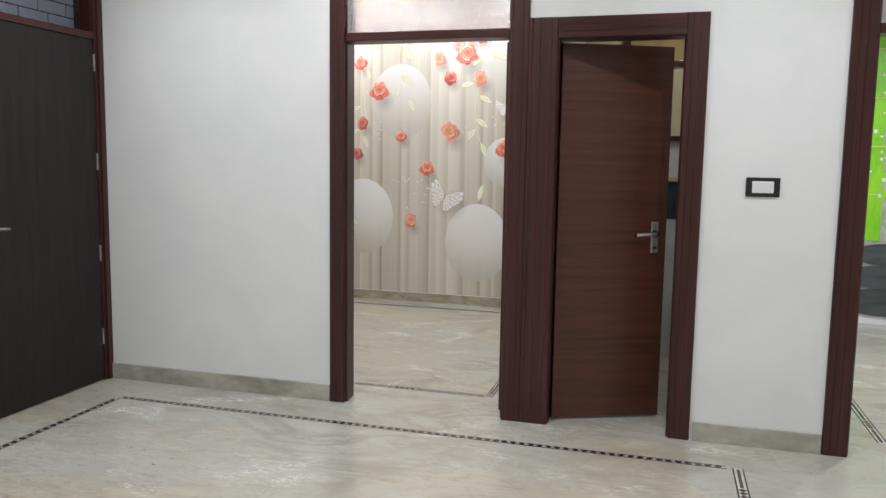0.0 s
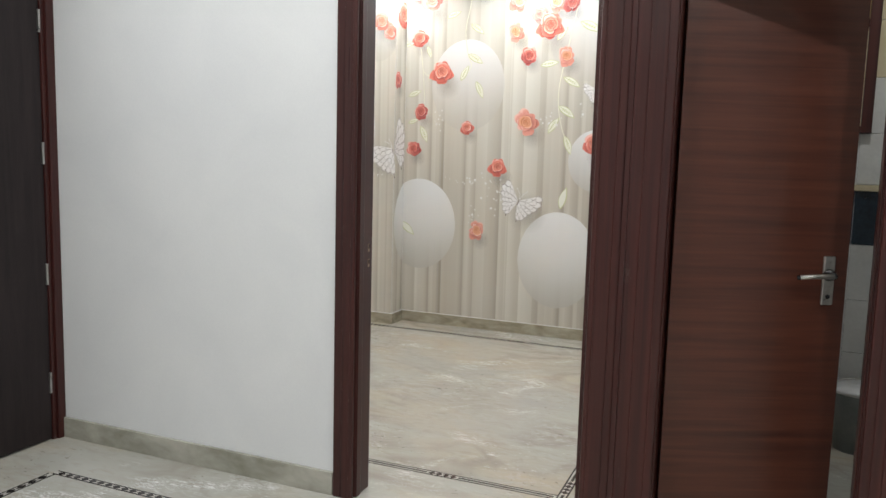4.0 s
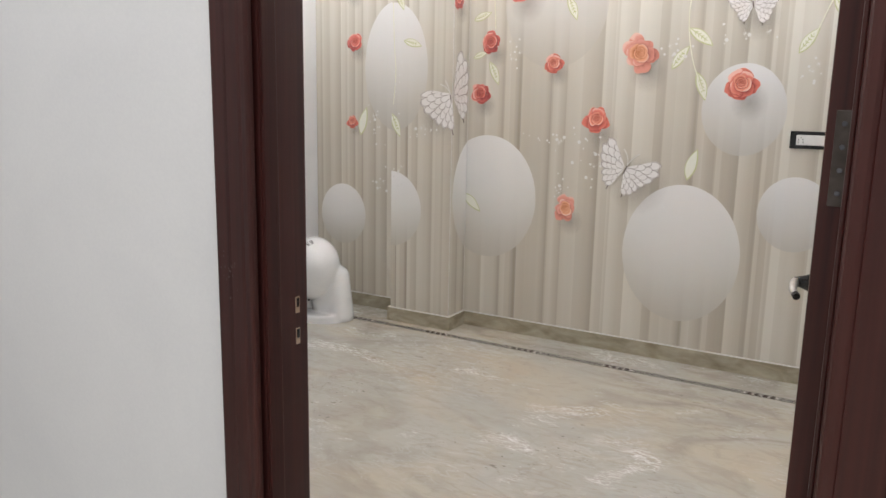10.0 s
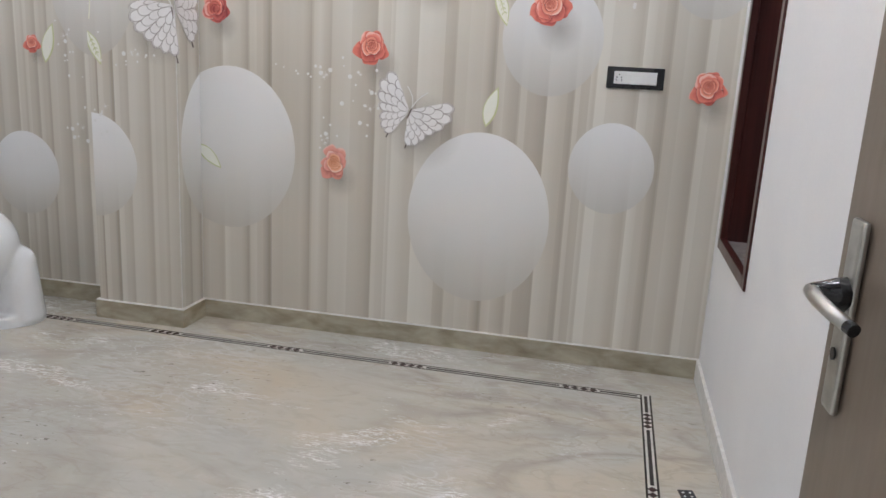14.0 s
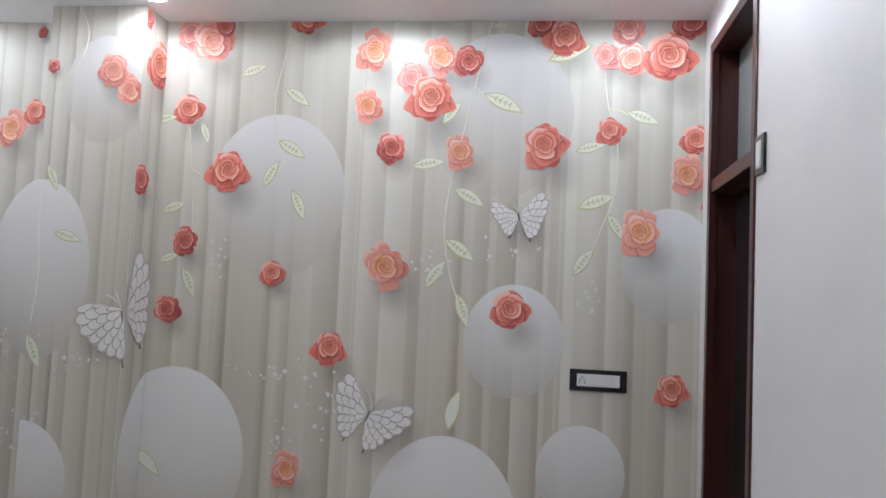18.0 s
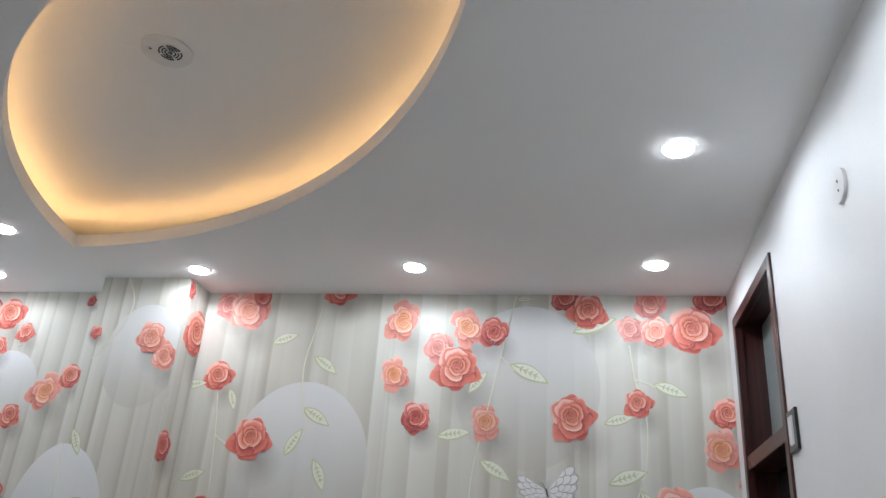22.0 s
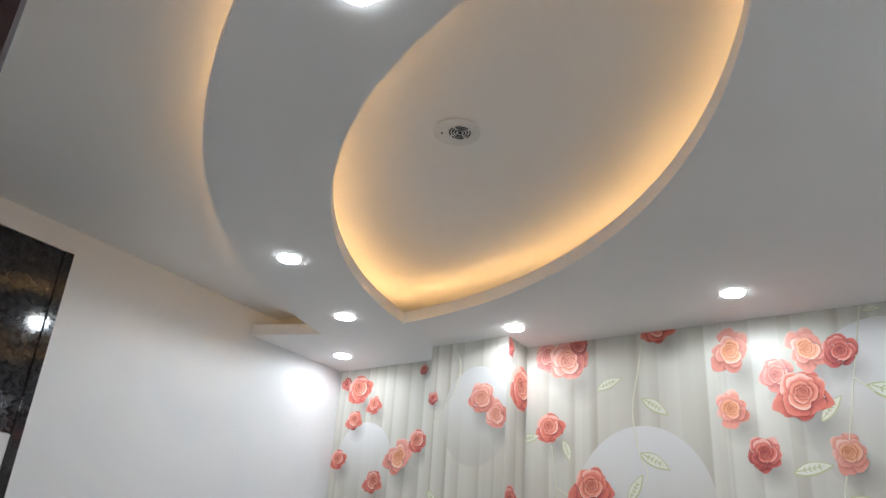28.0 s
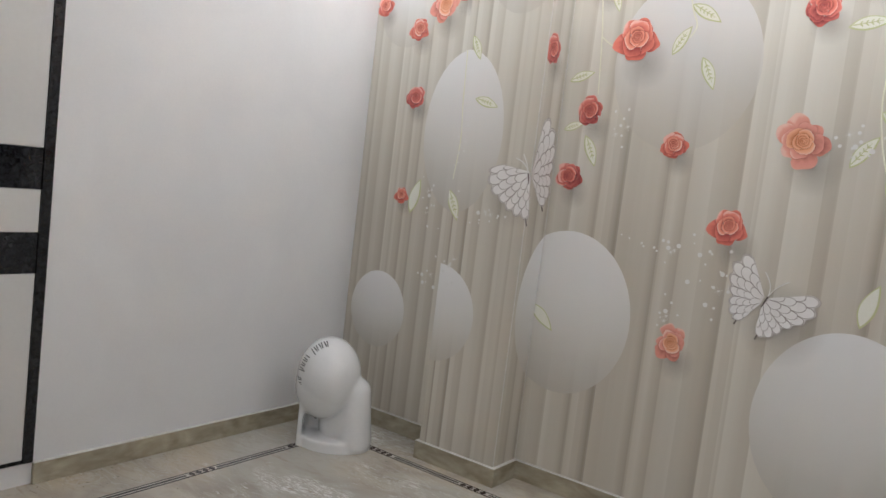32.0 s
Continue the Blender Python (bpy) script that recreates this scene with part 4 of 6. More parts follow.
# ceiling fan hook plate inside the leaf
vent = tagged(new("ceiling_rose"), "round white ceiling plate with a dark slotted centre", "ceiling plate")
part("plate", disc(bmesh.new(), 0, 0, -0.007, 0.076, 0.007, 40), WHITE_PLASTIC, vent)
part("grille", disc(bmesh.new(), 0.012, 0, -0.0100, 0.038, 0.003, 32), WHITE_PLASTIC, vent)
for r in (0.033, 0.024, 0.015):
    bm = bmesh.new()
    for q in range(4):
        pts = [(0.012 + r * math.cos(q * 1.571 + 0.12 + k * 0.13), r * math.sin(q * 1.571 + 0.12 + k * 0.13), -0.0105) for k in range(11)]
        tube(bm, pts, 0.0024, 6)
    part("slot_ring", bm, BLACK_PLASTIC, vent)
part("boss", disc(bmesh.new(), 0.012, 0, -0.012, 0.007, 0.003, 16), BLACK_PLASTIC, vent)
part("screw", disc(bmesh.new(), -0.042, -0.022, -0.0085, 0.004, 0.002, 10), GREY_INK, vent)
vent.location = (-2.314, 5.223, SLAB)


# ---- wardrobe ----
def wardrobe():
    wd = tagged(new("wardrobe"), "built-in wardrobe with white gloss shutters and black speckled bands", "wardrobe")
    x, y0, y1 = WEST_X, 3.78, 5.03
    slab("body", x - 0.52, x - 0.02, y0 + 0.002, y1 - 0.002, 0.087, 2.772, WARDROBE_WHITE, wd)
    slab("end_strip", x - 0.02, x + 0.010, y1 - 0.040, y1 - 0.001, 0.09, 2.772, GRANITE, wd, 0.002, "black speckled end strip")
    slab("end_strip", x - 0.02, x + 0.010, y0 + 0.001, y0 + 0.040, 0.09, 2.772, GRANITE, wd, 0.002, "black speckled end strip")
    mid = (y0 + y1) / 2
    for a, b in ((y0 + 0.042, mid - 0.002), (mid + 0.002, y1 - 0.042)):
        slab("loft_door", x - 0.02, x + 0.004, a, b, 2.04, 2.770, GRANITE, wd, 0.002, "glossy black speckled loft door")
        for z0, z1, m, nm in ((0.105, 0.838, WARDROBE_WHITE, "door"), (0.840, 0.994, GRANITE, "band"), (0.996, 1.156, WARDROBE_WHITE, "panel"), (1.158, 1.312, GRANITE, "band"), (1.314, 2.036, WARDROBE_WHITE, "door")):
            slab(nm, x - 0.02, x + 0.004, a, b, z0, z1, m, wd, 0.0015)
    slab("plinth", x - 0.02, x + 0.002, y0 + 0.042, y1 - 0.042, 0.088, 0.103, GRANITE, wd)


wardrobe()


# ---- toilet, left standing in the corner ----
def toilet():
    t = tagged(new("toilet"), "new white ceramic toilet pedestal standing uninstalled in the corner", "toilet")

    def blob(bm, c, r, seg=24):
        g = bmesh.ops.create_uvsphere(bm, u_segments=seg, v_segments=seg // 2, radius=1.0)
        bmesh.ops.transform(bm, matrix=Matrix.Translation(c) @ Matrix.Diagonal((*r, 1)), verts=g["verts"])

    def oval(bm, x, y, rx, ry, z0, z1):
        g = bmesh.ops.create_cone(bm, cap_ends=True, segments=40, radius1=1.0, radius2=0.96, depth=1.0)
        bmesh.ops.transform(bm, matrix=Matrix.Translation((x, y, (z0 + z1) / 2)) @ Matrix.Diagonal((rx, ry, z1 - z0, 1)), verts=g["verts"])

    bowl, size = Vector((-0.056, 0.01, 0.322)), Vector((0.146, 0.165, 0.176))
    bm = bmesh.new()
    blob(bm, bowl, size, 36)
    blob(bm, bowl + Vector((-0.015, 0, -0.045)), (0.135, 0.15, 0.16), 30)
    for i in range(16):
        k = i / 15
        blob(bm, (0.088 - 0.012 * k, 0.0, 0.03 + 0.235 * k), (0.084 - 0.014 * k, 0.122 - 0.035 * k, 0.06), 18)
    for i in range(9):
        k = i / 8
        blob(bm, (0.068 - 0.10 * k, 0.0, 0.262 + 0.03 * k), (0.072 + 0.03 * k, 0.088 + 0.02 * k, 0.070 + 0.03 * k), 16)
    for i in range(9):
        k = i / 8
        blob(bm, (0.075 - 0.085 * k, 0.004 + 0.03 * k, 0.15 - 0.06 * k), (0.075, 0.112 - 0.02 * k, 0.15 - 0.06 * k), 18)
    oval(bm, 0.0, 0.01, 0.172, 0.140, -0.02, 0.046)
    box(bm, -0.150, 0.05, 0.050, 0.13, 0.02, 0.27, 0.02)
    box(bm, -0.170, -0.148, -0.070, 0.12, -0.01, 0.27, 0.008)
    body = part("body", bm, CERAMIC, t)
    rm = body.modifiers.new("blend", "REMESH")
    rm.mode, rm.voxel_size, rm.use_smooth_shade = "VOXEL", 0.0065, True
    sm = body.modifiers.new("soft", "SMOOTH")
    sm.factor, sm.iterations = 0.6, 16
    part("bolt_hole", disc(bmesh.new(), -0.100, 0.040, 0.105, 0.007, 0.014, 12, "y"), GREY_INK, t)
    left, near, up = Vector((-0.97, -0.24, 0)), Vector((0.24, -0.97, 0.1)), Vector((0, 0, 1))

    def on_bowl(phi, rise):
        d = (left * math.cos(phi) + up * math.sin(phi)) * math.cos(rise) + near * math.sin(rise)
        d.normalize()
        r = 1 / math.sqrt(sum((a / b) ** 2 for a, b in zip(d, size)))
        return bowl + d * (r + 0.0008)

    # rows of plain grey bars printed round the rim
    for i in range(27):
        if i % 9 in (7, 8):
            continue
        phi, tall = radians(-30 + i * 4.5), 0.36 if i % 9 == 0 else 0.27
        skew = 0.02 if i % 2 else -0.015
        bm = bmesh.new()
        rows = [[bm.verts.new(on_bowl(phi + w + skew * q, radians(14) + tall * q)) for w in (-0.0155, 0.0155)] for q in (0.0, 0.5, 1.0)]
        for a, b in zip(rows, rows[1:]):
            bm.faces.new((a[0], a[1], b[1], b[0]))
        part("printed_mark", bm, GREY_INK, t, "grey printed marking")
    t.location = (-3.640, 6.325, 0.0)
    t.rotation_euler, t.scale = (0, 0, radians(39)), (1.08, 1.08, 1.08)


toilet()

# small metal hinge plate left on the floor
hp = tagged(new("hinge_plate"), "loose steel hinge plate lying on the marble floor", "hinge")
part("leaf", box(bmesh.new(), -0.024, 0.024, -0.05, 0.05, 0, 0.003, 0.001), CHROME, hp)
for i in range(4):
    for j in (-1, 1):
        part("screw_hole", disc(bmesh.new(), j * 0.011, -0.033 + i * 0.022, 0.003, 0.0042, 0.0006, 10), WHITE_PLASTIC, hp)
hp.location, hp.rotation_euler = (-0.612, 5.69, 0), (0, 0, radians(12))


# ---- bathroom glimpse ----
ROWS = ((0.0, 0.442, "w"), (0.445, 0.717, "w"), (0.72, 1.001, "w"), (1.004, 1.274, "b"), (1.312, 1.564, "w"), (1.567, 1.84, "w"), (1.843, 2.12, "c"), (2.123, 2.5, "c"))
for z0, z1, m in ROWS:
    m = {"w": TILE_WHITE, "b": TILE_BLACK, "c": TILE_CREAM}[m]
    for k in range(5):
        slab("bathroom_tile", -0.377 + k * 0.256, -0.377 + k * 0.256 + 0.253, 5.288, 5.30, z0, z1, m, bpy.data.objects["wall_bath_north"], 0.001)
        slab("bathroom_tile", 0.888, 0.90, ROOM_Y + 0.01 + k * 0.33, ROOM_Y + 0.01 + k * 0.33 + 0.327, z0, z1, m, bpy.data.objects["wall_side_room_west"], 0.001)
slab("tile_ledge", -0.377, 0.888, 5.27, 5.30, 1.277, 1.309, TILE_CREAM, bpy.data.objects["wall_bath_north"], 0.003)
bw = tagged(new("window_2"), "mahogany bathroom window with pale yellow frosted panes", "window", kind="structure")
for x0, x1, z0, z1 in ((-0.10, -0.05, 1.567, 2.45), (0.385, 0.435, 1.567, 2.45), (-0.05, 0.385, 1.567, 1.60), (-0.05, 0.385, 2.085, 2.125), (-0.05, 0.385, 2.415, 2.45)):
    slab("window_frame", x0, x1, 5.250, 5.287, z0, z1, WOOD, bw, 0.003)
slab("pane", -0.05, 0.385, 5.272, 5.280, 1.60, 2.085, TILE_CREAM, bw, label="pale frosted pane")
slab("pane", -0.05, 0.385, 5.272, 5.280, 2.125, 2.415, AMBER_PANE, bw, label="amber frosted pane")
pail = tagged(new("bucket"), "grey plastic bucket on the bathroom floor", "bucket")
bx, by = 0.47, 5.08
part("body", tube(bmesh.new(), [(bx, by, 0.0), (bx, by, 0.29), (bx, by, 0.31)], [0.10, 0.135, 0.14], 24), GREY_GLASS, pail, smooth=True)
part("rim", tube(bmesh.new(), [(bx, by, 0.298), (bx, by, 0.318)], [0.146, 0.146], 24), WHITE_PLASTIC, pail, smooth=True)
part("handle", tube(bmesh.new(), [(bx + 0.145 * math.cos(a), by - 0.03, 0.315 + 0.05 * math.sin(a)) for a in [k * math.pi / 10 for k in range(11)]], 0.004, 6), STEEL, pail, "wire handle", True)


# ---- side room mural: bamboo, drops and stones ----
BAMBOO = mat("green_bamboo_print", (0.14, 0.50, 0.01), (0.36, 0.76, 0.03), 0.4, 6, (1, 1, 0.3))
BAMBOO_NODE = mat("yellow_bamboo_node", (0.55, 0.62, 0.10), (0.70, 0.75, 0.30), 0.4, 8)
DROP_BACK = mat("grey_water_print", (0.28, 0.25, 0.23), (0.55, 0.52, 0.50), 0.4, 14, fine=90)
STONE_PRINT = mat("dark_pebble_print", (0.02, 0.025, 0.027), (0.10, 0.115, 0.12), 0.4, 3, (1, 1, 4))
DROP = mat("bright_drop_print", (0.70, 0.69, 0.68), (0.85, 0.85, 0.85), 0.3, 8)
mural_b = tagged(new("bamboo_mural"), "printed wall mural of green bamboo, water drops and dark pebbles", "wall mural")
slab("sheet", 1.0, 4.3, 7.114, 7.119, 0.09, CEIL, DROP_BACK, mural_b)
for x, w in ((1.95, 0.13), (2.55, 0.14), (3.2, 0.15)):
    for i in range(6):
        slab("bamboo_stalk", x - i * 0.012, x + w - i * 0.012, 7.106, 7.112, 0.75 + i * 0.42, 1.155 + i * 0.42, BAMBOO, mural_b, 0.001)
        slab("bamboo_node", x - 0.008 - i * 0.012, x + w + 0.008 - i * 0.012, 7.104, 7.112, 1.157 + i * 0.42, 1.168 + i * 0.42, BAMBOO_NODE, mural_b, 0.001)
for (x, z, l, a) in ((1.99, 1.25, 0.40, 35), (2.02, 1.55, 0.42, 20), (1.97, 2.25, 0.36, -30), (2.75, 1.6, 0.4, 30), (2.0, 1.02, 0.3, 60)):
    bm = bmesh.new()
    pts = [(0, 0), (0.3 * l, 0.09 * l), (0.7 * l, 0.07 * l), (l, 0), (0.7 * l, -0.07 * l), (0.3 * l, -0.09 * l)]
    c, s = math.cos(radians(a)), math.sin(radians(a))
    bm.faces.new([bm.verts.new((x + p * c - q * s, 7.103, z + p * s + q * c)) for p, q in pts])
    part("bamboo_leaf", bm, BAMBOO, mural_b)
for x, z, rx, rz in ((2.3, 0.20, 0.55, 0.13), (2.28, 0.43, 0.46, 0.11), (2.22, 0.63, 0.34, 0.10), (2.45, 0.79, 0.24, 0.075)):
    bm = bmesh.new()
    bm.faces.new([bm.verts.new((x + rx * math.copysign(abs(math.cos(k * math.tau / 40)) ** 0.8, math.cos(k * math.tau / 40)), 7.102 - z * 0.004, z + rz * math.sin(k * math.tau / 40))) for k in range(40)])
    part("pebble", bm, STONE_PRINT, mural_b)
bm = bmesh.new()
for i in range(160):
    x, z, r = random.uniform(1.75, 2.6), random.uniform(0.8, 2.5), random.uniform(0.004, 0.016)
    bm.faces.new([bm.verts.new((x + r * math.cos(k * math.tau / 8), 7.1005, z + r * 1.2 * math.sin(k * math.tau / 8))) for k in range(8)])
tagged(part("water_drops", bm, DROP, mural_b), kind="stuff")


# ---- floral wallpaper ----
mural = tagged(new("wallpaper"), "floral wallpaper with coral roses, white eggs and butterflies on beige pleats", "wallpaper")


def plane_of(origin, u, normal):
    u, normal = Vector(u), Vector(normal)
    m = Matrix((u, Vector((0, 0, 1)), normal)).transposed().to_4x4()
    m.translation = origin
    return m


# each face of the wall: its plane, and how far the paper runs along it
MAIN = (plane_of((0, NORTH_Y, 0), (1, 0, 0), (0, -1, 0)), PIL_R + 0.003, EAST_X - 0.002)
LEFT = (plane_of((0, NORTH_Y, 0), (1, 0, 0), (0, -1, 0)), WEST_X + 0.002, PIL_L - 0.003)
FRONT = (plane_of((0, PIL_Y, 0), (1, 0, 0), (0, -1, 0)), PIL_L - 0.002, PIL_R + 0.002)
SIDE = (plane_of((PIL_R, 0, 0), (0, 1, 0), (1, 0, 0)), PIL_Y + 0.0015, NORTH_Y - 0.003)
STRIPS = {}


def hang_pleats(face, folds, seed, panels=()):
    """Each pleat is a strip of the paper from one fold to the next; a fold is (start, width, tone), a panel (start, end, lighter or darker by)."""
    m, a, b = face
    rnd = random.Random(seed)
    kept = STRIPS[id(face)] = []

    def strip(u0, u1, t0, t1):
        if u1 - u0 < 0.002:
            return
        lift = sum(d for p, q, d in panels if p < (u0 + u1) / 2 < q)
        t0, t1 = t0 + lift, t1 + lift
        kept.append((u0, u1, t0, t1))
        bm = bmesh.new()
        box(bm, u0, u1, SK + 0.004, CEIL, -0.001, 0.002)
        uv = bm.loops.layers.uv.new("UVMap")
        for f in bm.faces:
            for lp in f.loops:
                lp[uv].uv = (t0 if lp.vert.co.x < (u0 + u1) / 2 else t1, lp.vert.co.y)
        bmesh.ops.transform(bm, matrix=m, verts=bm.verts)
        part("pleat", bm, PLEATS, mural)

    left, light = a, 0.62
    for u, w, tone in folds:
        tone = 0.17 + tone * 0.8
        span = u + w * 0.8 - left
        k = left + span * rnd.uniform(0.25, 0.45)
        q = left + span * rnd.uniform(0.62, 0.78)
        mid = rnd.uniform(0.46, 0.66)
        strip(left, k, light, rnd.uniform(0.62, 0.74))
        strip(k, q, rnd.uniform(0.58, 0.70), mid)
        strip(q, u + w * 0.8, mid, tone)
        strip(u + w * 0.8, u + w, tone + 0.05, tone + 0.12)
        left, light = u + w, rnd.uniform(0.58, 0.86)
    strip(left, b, light, 0.5)


hang_pleats(MAIN, ((-2.772, 0.05, 0.38), (-2.638, 0.046, 0.20), (-2.529, 0.046, 0.14), (-2.334, 0.05, 0.26), (-2.215, 0.016, 0.22), (-2.017, 0.026, 0.22), (-1.930, 0.018, 0.34), (-1.818, 0.012, 0.30),
                   (-1.687, 0.048, 0.32), (-1.512, 0.048, 0.16), (-1.399, 0.045, 0.26), (-1.264, 0.024, 0.32), (-1.161, 0.034, 0.32), (-1.073, 0.03, 0.36), (-0.935, 0.066, 0.22), (-0.799, 0.045, 0.22),
                   (-0.657, 0.036, 0.28), (-0.544, 0.026, 0.42)), 5,
            ((-2.52, -2.31, -0.06), (-2.25, -2.19, 0.10), (-1.943, -1.70, 0.16), (-1.66, -1.52, -0.05), (-1.345, -1.224, -0.08), (-1.154, -1.06, -0.06), (-1.06, -0.87, 0.14), (-0.87, -0.80, 0.06)))
hang_pleats(FRONT, ((-3.256, 0.023, 0.14), (-3.184, 0.032, 0.10), (-3.10, 0.02, 0.36), (-3.002, 0.03, 0.28), (-2.915, 0.02, 0.34)), 6)
hang_pleats(LEFT, ((-4.0, 0.022, 0.32), (-3.93, 0.02, 0.34), (-3.847, 0.03, 0.28), (-3.788, 0.02, 0.4), (-3.73, 0.03, 0.26), (-3.655, 0.02, 0.22), (-3.56, 0.03, 0.26), (-3.47, 0.03, 0.3), (-3.36, 0.03, 0.3)), 7)
hang_pleats(SIDE, ((6.60, 0.035, 0.26), (6.685, 0.04, 0.16)), 8)


slab("seam", PIL_R - 0.0005, PIL_R + 0.0028, PIL_Y - 0.0028, PIL_Y + 0.0012, SK + 0.004, CEIL, GROUT, mural, label="worn pale paper edge")


def stick(name, make, key, face, u, v, size, turn, depth, inks, label=""):
    """Lay a printed shape on a face of the wall; where it would run past the edge of the face it is cut."""
    m, a, b = face
    sx, sy = size if isinstance(size, tuple) else (size, size)
    local = Matrix.Translation((u, v, depth)) @ Matrix.Rotation(radians(turn), 4, "Z") @ Matrix.Diagonal((sx, sy, max(sx, sy), 1))
    reach = max(sx, sy) * 1.15
    if u - reach < a or u + reach > b or v + reach > CEIL:
        bm = make()
        bmesh.ops.transform(bm, matrix=local, verts=bm.verts)
        for co, no in (((a, 0, 0), (-1, 0, 0)), ((b, 0, 0), (1, 0, 0)), ((0, CEIL - 0.001, 0), (0, 1, 0))):
            bmesh.ops.bisect_plane(bm, geom=bm.verts[:] + bm.edges[:] + bm.faces[:], plane_co=co, plane_no=no, clear_outer=True)
        if not bm.faces:
            bm.free()
            return None
        bmesh.ops.transform(bm, matrix=m, verts=bm.verts)
        return part(name, bm, inks, mural, label)
    me = SHAPES.get(key)
    if me is None:
        first = part(name, make(), inks, mural, label)
        SHAPES[key] = first.data
        ob = first
    else:
        ob = tagged(new(name, me), label)
        ob.parent = mural
    ob.matrix_world = m @ local
    return ob


SHAPES = {}


def petal_plan(kind, rnd):
    """Petals from the outside inwards: direction, reach, half width, tip, lean."""
    if kind == "peach":
        plan = [(k * 1.047 + rnd.uniform(-0.15, 0.15), (0.80, 1.02, 1.06, 0.84, 1.12, 1.0)[k] * rnd.uniform(0.95, 1.05), 0.68, 0.02, rnd.uniform(-0.1, 0.1)) for k in range(6)]
        plan += [(k * 1.571 + 0.5 + rnd.uniform(-0.2, 0.2), rnd.uniform(0.68, 0.78), 0.85, 0.03, 0.08) for k in range(4)]
        start = 0.58
    elif kind == "red":
        plan = [(3.75, 1.02, 0.75, 0.14, 0.1), (-0.1, 0.98, 0.72, 0.14, -0.1), (4.75, 0.95, 0.95, 0.03, 0.0), (1.3, 0.84, 1.0, 0.03, 0.0), (2.5, 0.86, 0.95, 0.0, 0.0), (5.5, 0.86, 1.0, 0.0, 0.1), (4.2, 0.82, 1.0, 0.0, 0.1), (0.6, 0.76, 1.0, 0.0, 0.1)]
        plan = [(a + rnd.uniform(-0.15, 0.15), r * rnd.uniform(0.95, 1.05), h, t, l) for a, r, h, t, l in plan]
        start = 0.66
    else:
        n = 5
        spin = rnd.uniform(0, 6)
        plan = [(spin + k * math.tau / n + rnd.uniform(-0.2, 0.2), rnd.uniform(0.86, 1.02), 0.92, 0.08, rnd.uniform(-0.16, 0.16)) for k in range(n)]
        plan += [(spin + 0.6 + k * math.tau / 3, rnd.uniform(0.76, 0.86), 1.0, 0.03, 0.1) for k in range(3)]
        start = 0.70
    a, r = rnd.uniform(0, 6), start
    while r > 0.07:
        plan.append((a, r, 1.2 + 0.8 * (1 - r), 0.02, 0.30))
        a += 2.2 + rnd.uniform(-0.25, 0.25)
        r *= 0.855
    return plan


def rose_shape(kind, variant):
    """Petals that wind round an off-centre heart, unit radius, each darkest where the next one covers it."""
    def make():
        rnd = random.Random(hash_of(kind) * 7 + variant)
        bm = bmesh.new()
        uv = bm.loops.layers.uv.new("UVMap")
        plan = petal_plan(kind, rnd)
        cx, cy = rnd.uniform(-0.08, 0.08), 0.12 if kind in ("red", "coral") else 0.03
        hub = bm.verts.new((cx, cy, -0.004))
        waves = [(rnd.uniform(5, 9), rnd.uniform(0, 6), rnd.uniform(11, 17), rnd.uniform(0, 6)) for _ in plan]

        def rim(i, t):
            a, r, half, tip, lean = plan[i]
            s = ((t - a + math.pi) % math.tau - math.pi) / half
            if abs(s) >= 1:
                return 0.0
            w = waves[i]
            body = 0.52 + 0.48 * (1 - abs(s) ** 2.4) ** 0.55
            edge = 1 + (0.046 if r > 0.6 else 0.022) * math.sin(w[0] * t + w[1]) + 0.010 * math.sin(w[2] * t + w[3])
            return r * (body * edge * (1 + lean * s) + tip * max(0, 1 - abs(s) * 2.2) ** 1.3)

        K, rows, shades = 14, (0.0, 0.2, 0.55, 0.88, 1.0), (0.06, 0.30, 0.58, 0.78, 1.0)
        for i, (a, r, half, tip, lean) in enumerate(plan):
            ink = 0 if r > 0.6 else 1
            tone, h = (rnd.uniform(0.84, 1.30) if r > 0.6 else rnd.uniform(0.88, 1.18) * (0.52 + 0.84 * r)), 0.0005 * i
            deep = (0.20, 0.42, 0.62, 0.76, 0.94) if r > 0.6 else shades
            cols = []
            for k in range(K + 1):
                t = a + (k / K * 2 - 1) * half * 0.995
                top = rim(i, t)
                cover = max([rim(j, t) for j in range(i + 1, len(plan))] or [0.0])
                low = min(cover, top) * 0.97
                fade = min((top - low) / (0.28 * r + 0.01), 1.0)
                lit = (0.82 + 0.34 * math.cos(t - 2.1)) if r > 0.6 else (0.88 - 0.16 * math.cos(t - 2.1))
                cols.append([(bm.verts.new((cx + (low + (top - low) * q) * math.cos(t), cy + (low + (top - low) * q) * math.sin(t), h)), v * tone * lit * (0.52 + 0.48 * fade)) for q, v in zip(rows, deep)])
            bm.faces.new((hub, cols[7][0][0], cols[8][0][0])).material_index = ink
            for k in range(K):
                for q in range(len(rows) - 1):
                    four = [cols[k][q], cols[k + 1][q], cols[k + 1][q + 1], cols[k][q + 1]]
                    f = bm.faces.new([c[0] for c in four])
                    f.material_index = ink
                    for lp, c, kk in zip(f.loops, four, (k, k + 1, k + 1, k)):
                        lp[uv].uv = (kk / K * 2 + i * 3, min(max(c[1], 0.0), 1.0))
        return bm
    return make


def hash_of(word):
    return sum(ord(c) * (i + 3) for i, c in enumerate(word))


ROSE_COUNT = [0]


